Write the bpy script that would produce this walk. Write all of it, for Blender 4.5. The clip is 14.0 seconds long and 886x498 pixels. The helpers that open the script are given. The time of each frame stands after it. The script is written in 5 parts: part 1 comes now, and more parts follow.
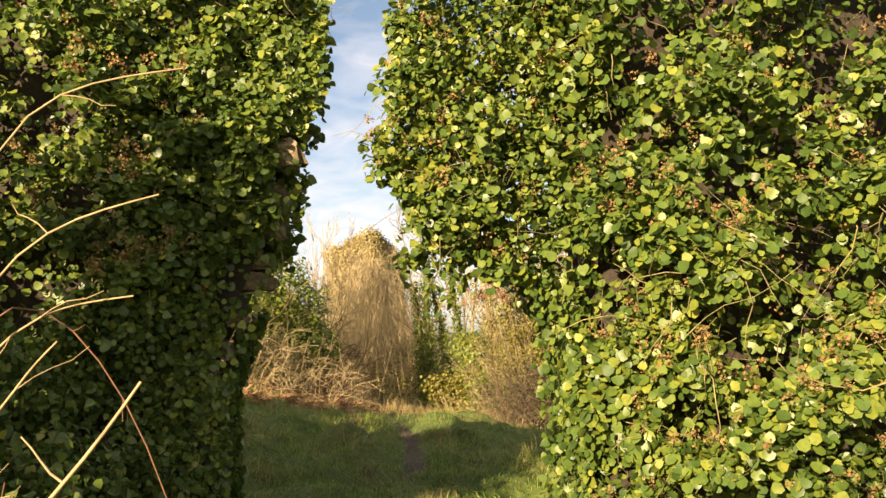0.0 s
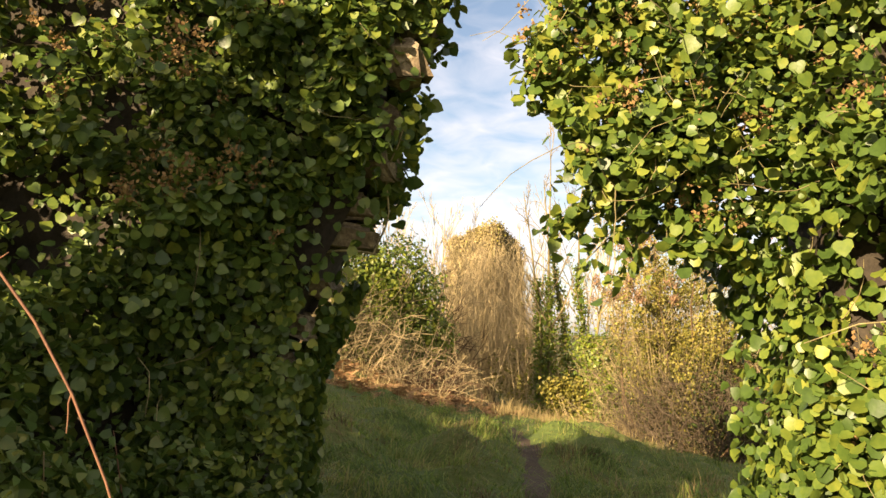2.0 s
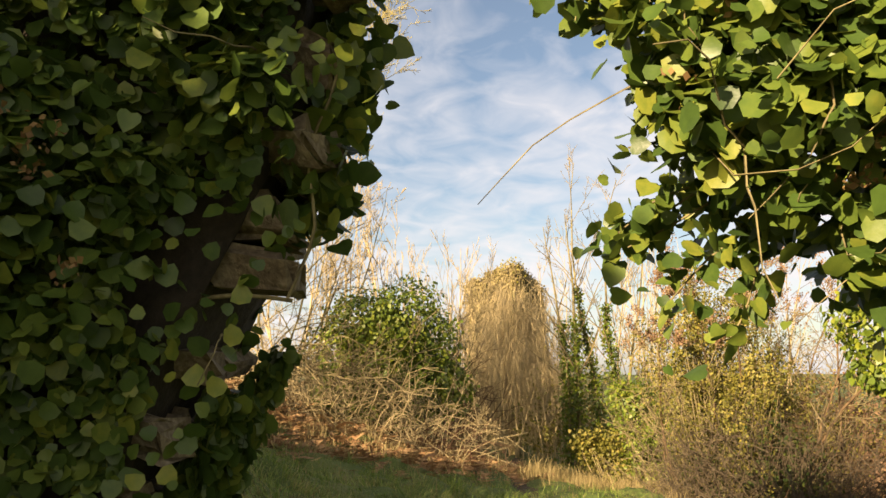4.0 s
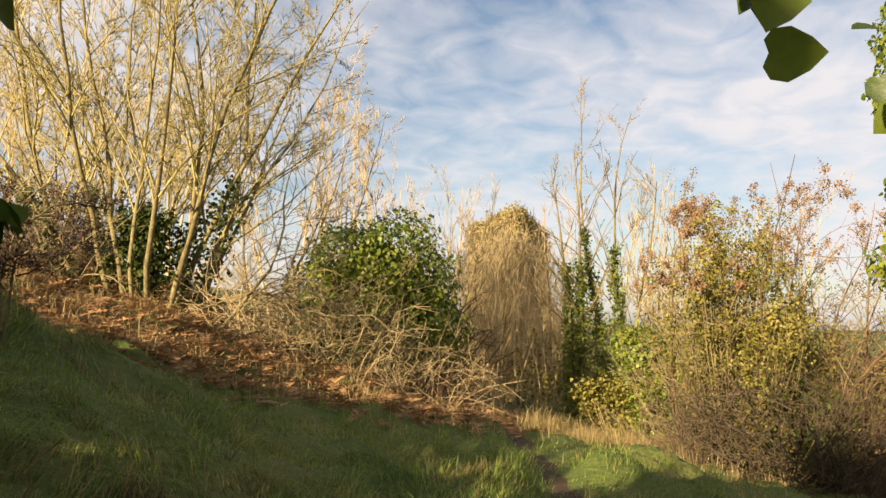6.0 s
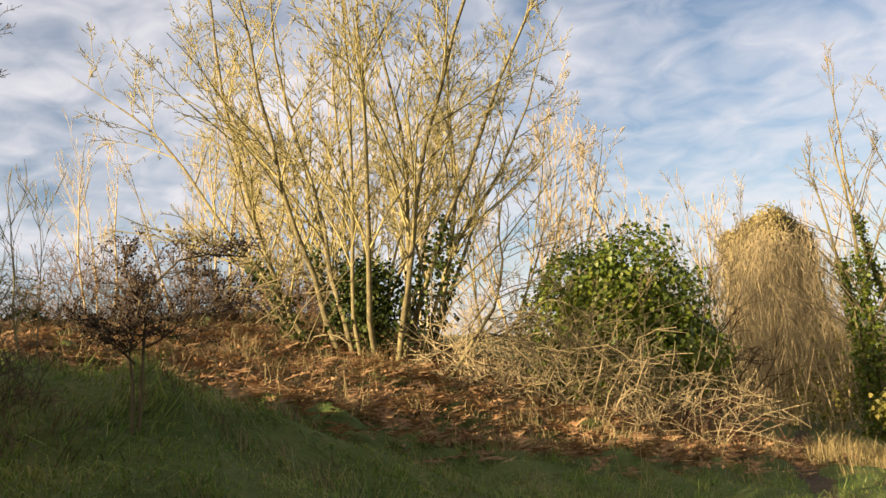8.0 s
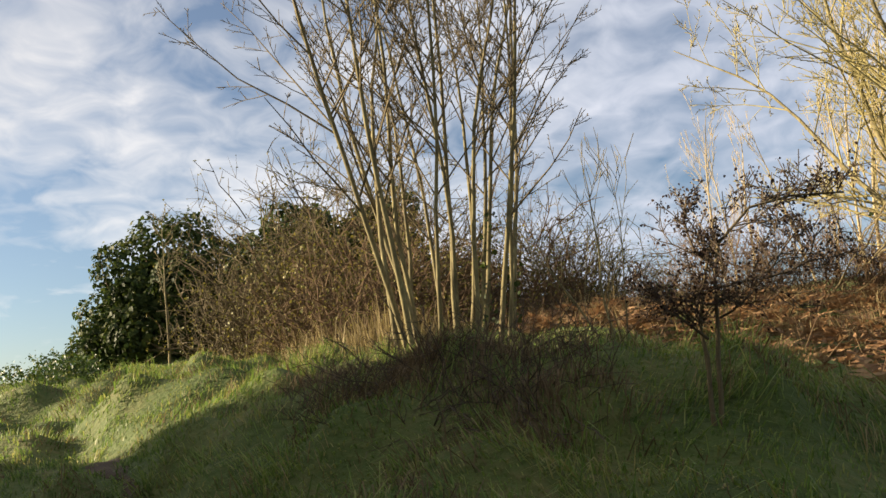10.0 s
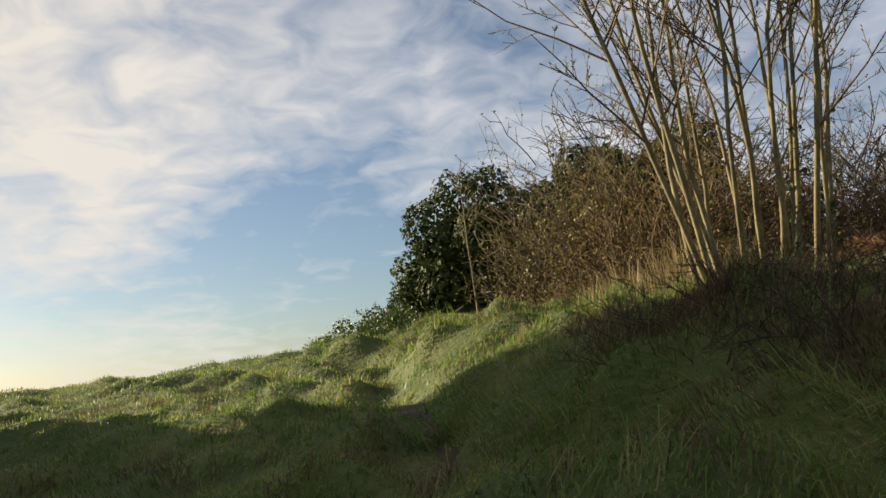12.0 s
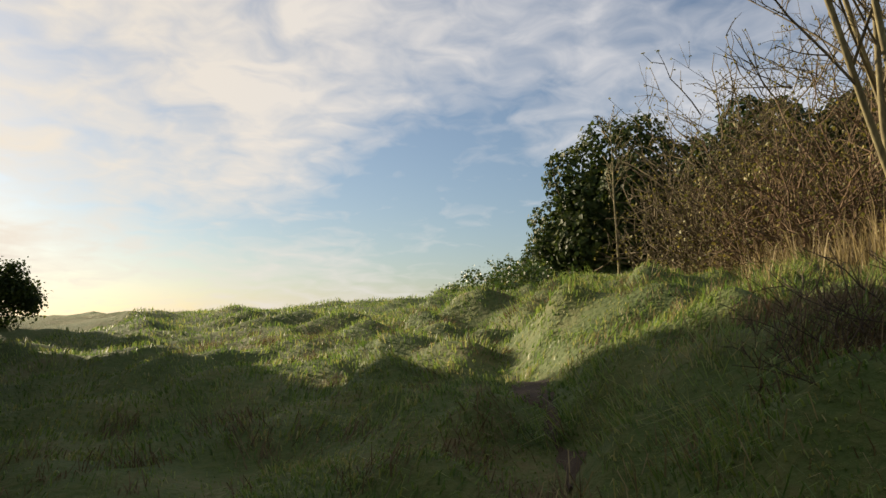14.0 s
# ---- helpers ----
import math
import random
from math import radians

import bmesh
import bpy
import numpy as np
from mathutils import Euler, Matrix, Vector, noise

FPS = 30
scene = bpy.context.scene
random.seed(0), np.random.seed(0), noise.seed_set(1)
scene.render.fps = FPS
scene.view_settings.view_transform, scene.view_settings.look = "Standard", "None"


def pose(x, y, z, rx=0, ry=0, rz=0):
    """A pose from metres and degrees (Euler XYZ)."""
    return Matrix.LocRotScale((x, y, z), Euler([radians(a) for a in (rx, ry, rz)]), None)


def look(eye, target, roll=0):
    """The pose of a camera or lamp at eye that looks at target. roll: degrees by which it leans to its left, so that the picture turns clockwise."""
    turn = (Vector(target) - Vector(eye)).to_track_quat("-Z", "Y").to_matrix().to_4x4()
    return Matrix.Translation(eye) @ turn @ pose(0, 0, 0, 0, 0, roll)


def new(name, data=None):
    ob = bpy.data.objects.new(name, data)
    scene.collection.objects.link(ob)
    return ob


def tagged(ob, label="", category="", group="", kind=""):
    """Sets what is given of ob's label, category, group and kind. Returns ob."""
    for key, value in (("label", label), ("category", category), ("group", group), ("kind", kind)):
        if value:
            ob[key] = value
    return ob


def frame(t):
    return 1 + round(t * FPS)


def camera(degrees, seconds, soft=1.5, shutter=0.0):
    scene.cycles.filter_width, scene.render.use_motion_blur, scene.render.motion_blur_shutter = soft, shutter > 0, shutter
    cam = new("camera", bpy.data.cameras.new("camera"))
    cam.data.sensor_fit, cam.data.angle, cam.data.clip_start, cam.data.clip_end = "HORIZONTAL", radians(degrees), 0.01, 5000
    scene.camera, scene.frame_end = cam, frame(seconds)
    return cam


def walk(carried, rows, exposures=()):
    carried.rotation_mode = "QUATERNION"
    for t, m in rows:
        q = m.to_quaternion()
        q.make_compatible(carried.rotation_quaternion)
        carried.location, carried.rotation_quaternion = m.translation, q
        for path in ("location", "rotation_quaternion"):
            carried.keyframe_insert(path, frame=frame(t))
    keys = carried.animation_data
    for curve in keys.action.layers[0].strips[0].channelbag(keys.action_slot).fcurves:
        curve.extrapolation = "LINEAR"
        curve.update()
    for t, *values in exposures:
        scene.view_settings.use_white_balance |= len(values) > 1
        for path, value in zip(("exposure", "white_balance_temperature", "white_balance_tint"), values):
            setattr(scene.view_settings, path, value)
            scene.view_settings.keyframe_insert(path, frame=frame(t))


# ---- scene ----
cam = camera(57.0, 14.0)
PATH = [
    (0, pose(-0.000, -0.000, 1.500, 95.59, 3.19, -7.64)),
    (0.5, pose(-0.023, 0.349, 1.493, 96.74, 1.64, -0.64)),
    (1, pose(-0.088, 0.792, 1.509, 97.30, 0.68, -0.28)),
    (1.5, pose(-0.055, 1.226, 1.437, 96.43, 2.19, 0.00)),
    (2, pose(-0.014, 1.894, 1.454, 95.40, -1.57, 0.35)),
    (2.2, pose(-0.024, 2.088, 1.468, 95.49, -3.30, 0.62)),
    (3.2, pose(0.05, 3.15, 1.56, 97.2, -1.6, 1.6)),
    (4.3, pose(0.124, 4.266, 1.637, 98.60, 0.48, 1.94)),
    (4.5, pose(0.122, 4.475, 1.633, 97.97, -1.32, 0.98)),
    (5, pose(0.134, 4.938, 1.590, 95.58, -2.25, -0.85)),
    (5.5, pose(0.213, 5.386, 1.561, 95.11, 0.60, 0.37)),
    (6, pose(0.219, 5.700, 1.531, 94.64, -1.37, 2.00)),
    (6.5, pose(0.275, 6.135, 1.514, 93.43, -3.14, 0.29)),
    (7, pose(0.370, 6.526, 1.500, 95.12, 0.81, 2.45)),
    (7.2, pose(0.385, 6.708, 1.502, 96.68, 3.02, 5.56)),
    (8.3, pose(0.38, 7.50, 1.50, 97.3, 4.4, 25.5)),
    (9.3, pose(0.178, 8.114, 1.496, 97.34, 3.79, 45.61)),
    (9.5, pose(0.137, 8.197, 1.495, 97.90, 3.72, 50.63)),
    (10, pose(-0.016, 8.371, 1.509, 99.78, 5.15, 63.77)),
    (10.5, pose(-0.041, 8.489, 1.505, 100.56, 7.33, 72.30)),
    (11, pose(-0.004, 8.632, 1.510, 100.83, 10.21, 80.15)),
    (11.5, pose(-0.037, 8.689, 1.484, 99.84, 10.33, 83.49)),
    (12, pose(-0.253, 8.655, 1.465, 98.23, 6.58, 85.56)),
    (12.5, pose(-0.472, 8.698, 1.516, 98.25, 5.39, 84.28)),
    (13, pose(-0.724, 8.700, 1.510, 97.85, 6.73, 87.84)),
    (13.5, pose(-1.021, 8.705, 1.571, 96.02, 2.03, 92.48)),
    (14, pose(-1.469, 8.767, 1.616, 95.26, 0.96, 94.79)),
]
EXPOSURES = [(0, 1.98, 7900, 14), (0.6, 2.1, 7900, 15), (2.2, 2.08, 7900, 15), (4.3, 1.74, 7900, 13), (5.6, 1.66, 7800, 13), (7.2, 1.64, 7700, 13), (9.3, 1.75, 7100, 12), (9.8, 1.62, 6900, 11), (10.5, 1.38, 6600, 10), (11.2, 1.18, 6600, 10), (14, 1.1, 6700, 11)]
walk(cam, PATH, EXPOSURES)

# ---- world and sun ----
SUN_TO = Vector((-0.57, -0.83, 0.0)).normalized()
SUN_UP = radians(17)
CLEAR_SKY = (-0.975, -0.06, 0.19)


def node(nt, kind, **values):
    n = nt.nodes.new(kind)
    for k, v in values.items():
        n.inputs[k].default_value = v
    return n


def ramp(nt, source, stops):
    n = nt.nodes.new("ShaderNodeValToRGB")
    el = n.color_ramp.elements
    el[0].position, el[0].color = stops[0][0], (*stops[0][1], 1)
    el[1].position, el[1].color = stops[-1][0], (*stops[-1][1], 1)
    for p, c in stops[1:-1]:
        el.new(p).color = (*c, 1)
    nt.links.new(source, n.inputs[0])
    return n.outputs[0]


def build_world():
    w = bpy.data.worlds.new("sky")
    scene.world = w
    w.use_nodes = True
    nt = w.node_tree
    nt.nodes.clear()
    out = nt.nodes.new("ShaderNodeOutputWorld")
    bg = node(nt, "ShaderNodeBackground", Strength=0.046)
    sky = nt.nodes.new("ShaderNodeTexSky")
    sky.sky_type, sky.sun_disc = "NISHITA", False
    sky.sun_elevation = SUN_UP
    sky.sun_rotation = math.atan2(SUN_TO.x, SUN_TO.y)
    sky.air_density, sky.dust_density, sky.ozone_density = 1.0, 0.8, 3.0
    co = nt.nodes.new("ShaderNodeTexCoord")
    sep = nt.nodes.new("ShaderNodeSeparateXYZ")
    nt.links.new(co.outputs["Generated"], sep.inputs[0])
    up = nt.nodes.new("ShaderNodeMath")
    up.operation = "MAXIMUM"
    up.inputs[1].default_value = 0.0
    nt.links.new(sep.outputs[2], up.inputs[0])
    lift = nt.nodes.new("ShaderNodeMath")
    lift.operation = "ADD"
    lift.inputs[1].default_value = 0.22
    nt.links.new(up.outputs[0], lift.inputs[0])
    flat = nt.nodes.new("ShaderNodeVectorMath")
    flat.operation = "DIVIDE"
    nt.links.new(co.outputs["Generated"], flat.inputs[0])
    nt.links.new(lift.outputs[0], flat.inputs[1])
    squash = nt.nodes.new("ShaderNodeMapping")
    squash.inputs["Scale"].default_value = (1.0, 1.0, 0.0)
    squash.inputs["Rotation"].default_value = (0, 0, 0.5)
    squash.inputs["Location"].default_value = (1.7, 0.6, 0)
    nt.links.new(flat.outputs[0], squash.inputs[0])
    big = node(nt, "ShaderNodeTexNoise", Scale=0.85, Detail=6.0, Roughness=0.5, Distortion=0.25)
    nt.links.new(squash.outputs[0], big.inputs["Vector"])
    small = node(nt, "ShaderNodeTexNoise", Scale=7.5, Detail=5.0, Roughness=0.5, Distortion=0.6)
    nt.links.new(squash.outputs[0], small.inputs["Vector"])
    mix = nt.nodes.new("ShaderNodeMix")
    mix.data_type = "FLOAT"
    mix.inputs[0].default_value = 0.33
    nt.links.new(big.outputs[0], mix.inputs[2])
    nt.links.new(small.outputs[0], mix.inputs[3])
    # a clear gap low over the crest of the hill
    gap = nt.nodes.new("ShaderNodeVectorMath")
    gap.operation = "DISTANCE"
    gap.inputs[1].default_value = CLEAR_SKY
    nt.links.new(co.outputs["Generated"], gap.inputs[0])
    thin = nt.nodes.new("ShaderNodeMapRange")
    thin.interpolation_type = "SMOOTHSTEP"
    for k, v in enumerate((0.04, 0.27, 0.13, -0.02)):
        thin.inputs[k + 1].default_value = v
    nt.links.new(gap.outputs["Value"], thin.inputs[0])
    less = nt.nodes.new("ShaderNodeMath")
    less.operation = "SUBTRACT"
    nt.links.new(mix.outputs[0], less.inputs[0])
    nt.links.new(thin.outputs[0], less.inputs[1])
    cover = ramp(nt, less.outputs[0], [(0.40, (0.06,) * 3), (0.50, (0.46,) * 3), (0.61, (0.95,) * 3)])
    glow = nt.nodes.new("ShaderNodeVectorMath")
    glow.operation = "DOT_PRODUCT"
    glow.inputs[1].default_value = (SUN_TO.x * math.cos(SUN_UP), SUN_TO.y * math.cos(SUN_UP), math.sin(SUN_UP))
    nt.links.new(co.outputs["Generated"], glow.inputs[0])
    white = ramp(nt, glow.outputs["Value"], [(0.0, (5.6, 6.0, 7.0)), (0.25, (8.0, 8.1, 8.5)), (0.6, (7.8, 7.7, 7.7)), (1.0, (9.2, 8.3, 6.9))])
    blend = nt.nodes.new("ShaderNodeMix")
    blend.data_type = "RGBA"
    nt.links.new(cover, blend.inputs[0])
    nt.links.new(sky.outputs[0], blend.inputs[6])
    nt.links.new(white, blend.inputs[7])
    nt.links.new(blend.outputs[2], bg.inputs[0])
    nt.links.new(bg.outputs[0], out.inputs[0])


build_world()
sun = new("sun", bpy.data.lights.new("sun", "SUN"))
sun.data.energy, sun.data.angle, sun.data.color = 5.0, radians(0.6), (1.0, 0.84, 0.60)
sun.matrix_world = look((SUN_TO * math.cos(SUN_UP) + Vector((0, 0, math.sin(SUN_UP)))) * 60, (0, 0, 0))


# ---- materials ----
def leafy(name, stops, rough=0.45, through_light=0.3, grain=9.0, spec=0.4, patch=0.45, broad=0.7):
    """Foliage: every loose leaf takes its own shade; light passes through it."""
    m = bpy.data.materials.new(name)
    m.use_nodes = True
    nt = m.node_tree
    nt.nodes.clear()
    out = nt.nodes.new("ShaderNodeOutputMaterial")
    geo = nt.nodes.new("ShaderNodeNewGeometry")
    co = nt.nodes.new("ShaderNodeTexCoord")
    no = node(nt, "ShaderNodeTexNoise", Scale=broad, Detail=4.0)
    nt.links.new(geo.outputs["Position"], no.inputs["Vector"])
    mx = nt.nodes.new("ShaderNodeMix")
    mx.data_type = "FLOAT"
    mx.inputs[0].default_value = patch
    nt.links.new(geo.outputs["Random Per Island"], mx.inputs[2])
    nt.links.new(no.outputs[0], mx.inputs[3])
    vein = node(nt, "ShaderNodeTexNoise", Scale=grain * 3, Detail=3.0, Roughness=0.6)
    nt.links.new(geo.outputs["Position"], vein.inputs["Vector"])
    my = nt.nodes.new("ShaderNodeMix")
    my.data_type = "FLOAT"
    my.inputs[0].default_value = 0.28
    nt.links.new(mx.outputs[0], my.inputs[2])
    nt.links.new(vein.outputs[0], my.inputs[3])
    col = ramp(nt, my.outputs[0], stops)
    fine = node(nt, "ShaderNodeTexNoise", Scale=grain * 6, Detail=3.0)
    nt.links.new(geo.outputs["Position"], fine.inputs["Vector"])
    bump = node(nt, "ShaderNodeBump", Strength=0.25, Distance=0.004)
    nt.links.new(fine.outputs[0], bump.inputs["Height"])
    pb = node(nt, "ShaderNodeBsdfPrincipled", Roughness=rough)
    pb.inputs["Specular IOR Level"].default_value = spec
    nt.links.new(col, pb.inputs["Base Color"])
    nt.links.new(bump.outputs[0], pb.inputs["Normal"])
    tr = nt.nodes.new("ShaderNodeBsdfTranslucent")
    nt.links.new(col, tr.inputs[0])
    ms = nt.nodes.new("ShaderNodeMixShader")
    ms.inputs[0].default_value = through_light
    nt.links.new(pb.outputs[0], ms.inputs[1])
    nt.links.new(tr.outputs[0], ms.inputs[2])
    nt.links.new(ms.outputs[0], out.inputs[0])
    return m


def solid(name, stops, scale=3.0, rough=0.85, bump=0.4, stretch=(1, 1, 1), depth=0.02, fine=40.0):
    """Bark, stone, earth: noise at two scales in colour and relief."""
    m = bpy.data.materials.new(name)
    m.use_nodes = True
    nt = m.node_tree
    pb = nt.nodes["Principled BSDF"]
    pb.inputs["Roughness"].default_value = rough
    pb.inputs["Specular IOR Level"].default_value = 0.25
    geo = nt.nodes.new("ShaderNodeNewGeometry")
    mp = nt.nodes.new("ShaderNodeMapping")
    mp.inputs["Scale"].default_value = stretch
    nt.links.new(geo.outputs["Position"], mp.inputs[0])
    a = node(nt, "ShaderNodeTexNoise", Scale=scale, Detail=6.0, Roughness=0.6)
    b = node(nt, "ShaderNodeTexNoise", Scale=fine, Detail=4.0, Roughness=0.6)
    nt.links.new(mp.outputs[0], a.inputs["Vector"])
    nt.links.new(mp.outputs[0], b.inputs["Vector"])
    mx = nt.nodes.new("ShaderNodeMix")
    mx.data_type = "FLOAT"
    mx.inputs[0].default_value = 0.4
    nt.links.new(a.outputs[0], mx.inputs[2])
    nt.links.new(b.outputs[0], mx.inputs[3])
    nt.links.new(ramp(nt, mx.outputs[0], stops), pb.inputs["Base Color"])
    bp = node(nt, "ShaderNodeBump", Strength=bump, Distance=depth)
    nt.links.new(mx.outputs[0], bp.inputs["Height"])
    nt.links.new(bp.outputs[0], pb.inputs["Normal"])
    return m


IVY = leafy("ivy_leaf", [(0.22, (0.025, 0.050, 0.012)), (0.45, (0.060, 0.105, 0.021)), (0.63, (0.125, 0.168, 0.030)), (0.82, (0.27, 0.265, 0.045))], rough=0.42, through_light=0.32, spec=0.36)
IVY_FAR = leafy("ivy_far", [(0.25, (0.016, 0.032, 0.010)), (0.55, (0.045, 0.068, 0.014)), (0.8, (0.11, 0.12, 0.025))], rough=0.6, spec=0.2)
BERRY = leafy("ivy_flower", [(0.2, (0.10, 0.055, 0.025)), (0.5, (0.21, 0.125, 0.05)), (0.8, (0.30, 0.21, 0.075))], rough=0.8)
BRAMBLE = leafy("bramble_leaf", [(0.2, (0.025, 0.055, 0.012)), (0.55, (0.065, 0.11, 0.02)), (0.74, (0.14, 0.15, 0.03)), (0.86, (0.36, 0.24, 0.02))], rough=0.45)
GRASS = leafy("grass_blade", [(0.30, (0.048, 0.085, 0.018)), (0.42, (0.100, 0.175, 0.034)), (0.54, (0.195, 0.265, 0.050)), (0.64, (0.31, 0.29, 0.10)), (0.78, (0.45, 0.36, 0.16))], rough=0.55, through_light=0.46, patch=0.66, broad=1.5)
STRAW = leafy("dry_grass", [(0.2, (0.12, 0.09, 0.04)), (0.5, (0.26, 0.20, 0.09)), (0.8, (0.42, 0.34, 0.16))], rough=0.7)
BRACKEN = leafy("bracken_frond", [(0.2, (0.12, 0.065, 0.03)), (0.5, (0.24, 0.13, 0.06)), (0.68, (0.34, 0.22, 0.11)), (0.85, (0.41, 0.21, 0.09))], rough=0.8)
OLIVE = leafy("shrub_leaf", [(0.2, (0.07, 0.08, 0.015)), (0.5, (0.17, 0.16, 0.03)), (0.8, (0.32, 0.25, 0.06))], rough=0.6)
RUSSET = leafy("russet_leaf", [(0.2, (0.11, 0.062, 0.042)), (0.5, (0.23, 0.135, 0.08)), (0.8, (0.33, 0.215, 0.12))], rough=0.7)
DARK_LEAF = leafy("dry_dark_leaf", [(0.2, (0.018, 0.011, 0.009)), (0.6, (0.045, 0.026, 0.018)), (0.9, (0.07, 0.045, 0.03))], rough=0.8)
BROWN_TWIG = solid("brown_twig", [(0.3, (0.07, 0.045, 0.025)), (0.7, (0.17, 0.11, 0.06))], scale=8)
BARK = solid("lichen_bark", [(0.3, (0.060, 0.050, 0.030)), (0.48, (0.15, 0.125, 0.062)), (0.70, (0.31, 0.27, 0.13))], scale=9, stretch=(1, 1, 0.35))
# paler version of the twig colour, with the sun's brightening painted in
LIT_TWIG = solid("sunlit_twig", [(0.3, (0.10, 0.08, 0.045)), (0.7, (0.29, 0.23, 0.12))], scale=6)
CANE = solid("dry_cane", [(0.3, (0.16, 0.11, 0.06)), (0.7, (0.38, 0.28, 0.16))], scale=14)
TWIG = solid("grey_twig", [(0.3, (0.06, 0.048, 0.03)), (0.7, (0.18, 0.14, 0.075))], scale=6)
DARK_BARK = solid("dark_bark", [(0.3, (0.04, 0.03, 0.02)), (0.7, (0.12, 0.09, 0.06))], scale=6, stretch=(1, 1, 0.4))
PALE_TWIG = solid("pale_twig", [(0.3, (0.22, 0.165, 0.09)), (0.7, (0.47, 0.38, 0.22))], scale=5)
RED_STEM = solid("red_bramble_stem", [(0.3, (0.08, 0.035, 0.022)), (0.7, (0.17, 0.085, 0.05))], scale=12, rough=0.6)
STONE = solid("old_stone", [(0.3, (0.05, 0.038, 0.025)), (0.48, (0.15, 0.115, 0.075)), (0.66, (0.34, 0.28, 0.19))], scale=6, bump=0.9, depth=0.03)
# mortar taken near black: the shade of the ivy hollows is in its colour
SHADED_MORTAR = solid("shaded_mortar", [(0.3, (0.012, 0.010, 0.007)), (0.7, (0.045, 0.035, 0.024))], scale=9, bump=0.9)
SOIL = solid("bare_soil", [(0.3, (0.030, 0.020, 0.012)), (0.7, (0.085, 0.058, 0.035))], scale=6, bump=0.8, depth=0.05)
TURF = solid("turf", [(0.28, (0.034, 0.052, 0.013)), (0.46, (0.062, 0.090, 0.020)), (0.58, (0.095, 0.105, 0.030)), (0.72, (0.15, 0.11, 0.05))], scale=0.9, bump=0.8, depth=0.12, fine=14)
# brighter, yellower evergreen and ivy leaf: sunlight is put into its colour
SUNLIT_EVERGREEN = leafy("sunlit_evergreen_leaf", [(0.2, (0.04, 0.07, 0.012)), (0.5, (0.11, 0.16, 0.02)), (0.75, (0.22, 0.24, 0.03)), (0.9, (0.34, 0.30, 0.05))], rough=0.45)
DEAD = leafy("dead_weed", [(0.2, (0.06, 0.04, 0.02)), (0.5, (0.13, 0.09, 0.045)), (0.8, (0.24, 0.17, 0.09))], rough=0.8)
CREEPER = leafy("dry_creeper", [(0.2, (0.12, 0.095, 0.042)), (0.5, (0.25, 0.20, 0.09)), (0.8, (0.40, 0.33, 0.16))], rough=0.75)
YELLOW_TWIG = solid("yellow_twig", [(0.3, (0.15, 0.125, 0.05)), (0.7, (0.37, 0.32, 0.14))], scale=6)


# ---- mesh tools ----
def mesh_of(name, verts, faces, material, smooth=False):
    verts, faces = np.asarray(verts, dtype=np.float32), np.asarray(faces, dtype=np.int32)
    k = faces.shape[1]
    me = bpy.data.meshes.new(name)
    me.vertices.add(len(verts))
    me.vertices.foreach_set("co", verts.ravel())
    me.loops.add(faces.size)
    me.loops.foreach_set("vertex_index", faces.ravel())
    me.polygons.add(len(faces))
    me.polygons.foreach_set("loop_start", np.arange(0, faces.size, k, dtype=np.int32))
    me.update(calc_edges=True)
    if smooth:
        me.polygons.foreach_set("use_smooth", np.ones(len(faces), dtype=bool))
    me.materials.append(material)
    return me


BULK = ("foliage", "tangle", "framework", "trailing_growth", "fringe", "spray", "withered_foliage", "ivy_foliage", "bloom", "ivy_stem", "crown", "creeper", "ivy")


def part(name, mesh, parent, label=""):
    ob = new(name, mesh)
    ob.parent = parent
    if label:
        tagged(ob, label)
    if name in BULK:
        tagged(ob, kind="stuff")
    return ob


def part_bm(name, bm, material, parent, label=""):
    me = bpy.data.meshes.new(name)
    bm.to_mesh(me)
    bm.free()
    me.materials.append(material)
    return part(name, me, parent, label)


def thing(name, at, label, category, group="", kind=""):
    ob = new(name)
    ob.location = at
    ob.empty_display_size = 0.2
    tagged(ob, label, category, group, kind)
    return ob


def unit(v):
    v = np.asarray(v, dtype=float)
    return v / (np.linalg.norm(v, axis=-1, keepdims=True) + 1e-9)


class Tubes:
    """Tapered tubes along polylines, gathered into one quad mesh."""

    def __init__(self):
        self.v, self.f, self.n = [], [], 0

    def add(self, pts, radii, sides=4):
        pts = np.asarray(pts, dtype=float)
        d = unit(np.gradient(pts, axis=0))
        ref = np.array([0.3, 0.2, 1.0]) if abs(d[0, 2]) < 0.9 else np.array([1.0, 0.3, 0.1])
        a = unit(np.cross(d, ref))
        b = np.cross(d, a)
        ang = np.arange(sides) / sides * 2 * np.pi
        ring = pts[:, None] + np.asarray(radii)[:, None, None] * (a[:, None] * np.cos(ang)[None, :, None] + b[:, None] * np.sin(ang)[None, :, None])
        m = len(pts)
        i, j = np.meshgrid(np.arange(m - 1), np.arange(sides), indexing="ij")
        q = np.stack([i * sides + j, i * sides + (j + 1) % sides, (i + 1) * sides + (j + 1) % sides, (i + 1) * sides + j], -1).reshape(-1, 4)
        self.v.append(ring.reshape(-1, 3))
        self.f.append(q + self.n)
        self.n += m * sides

    def mesh(self, name, material):
        return mesh_of(name, np.concatenate(self.v), np.concatenate(self.f), material, True)


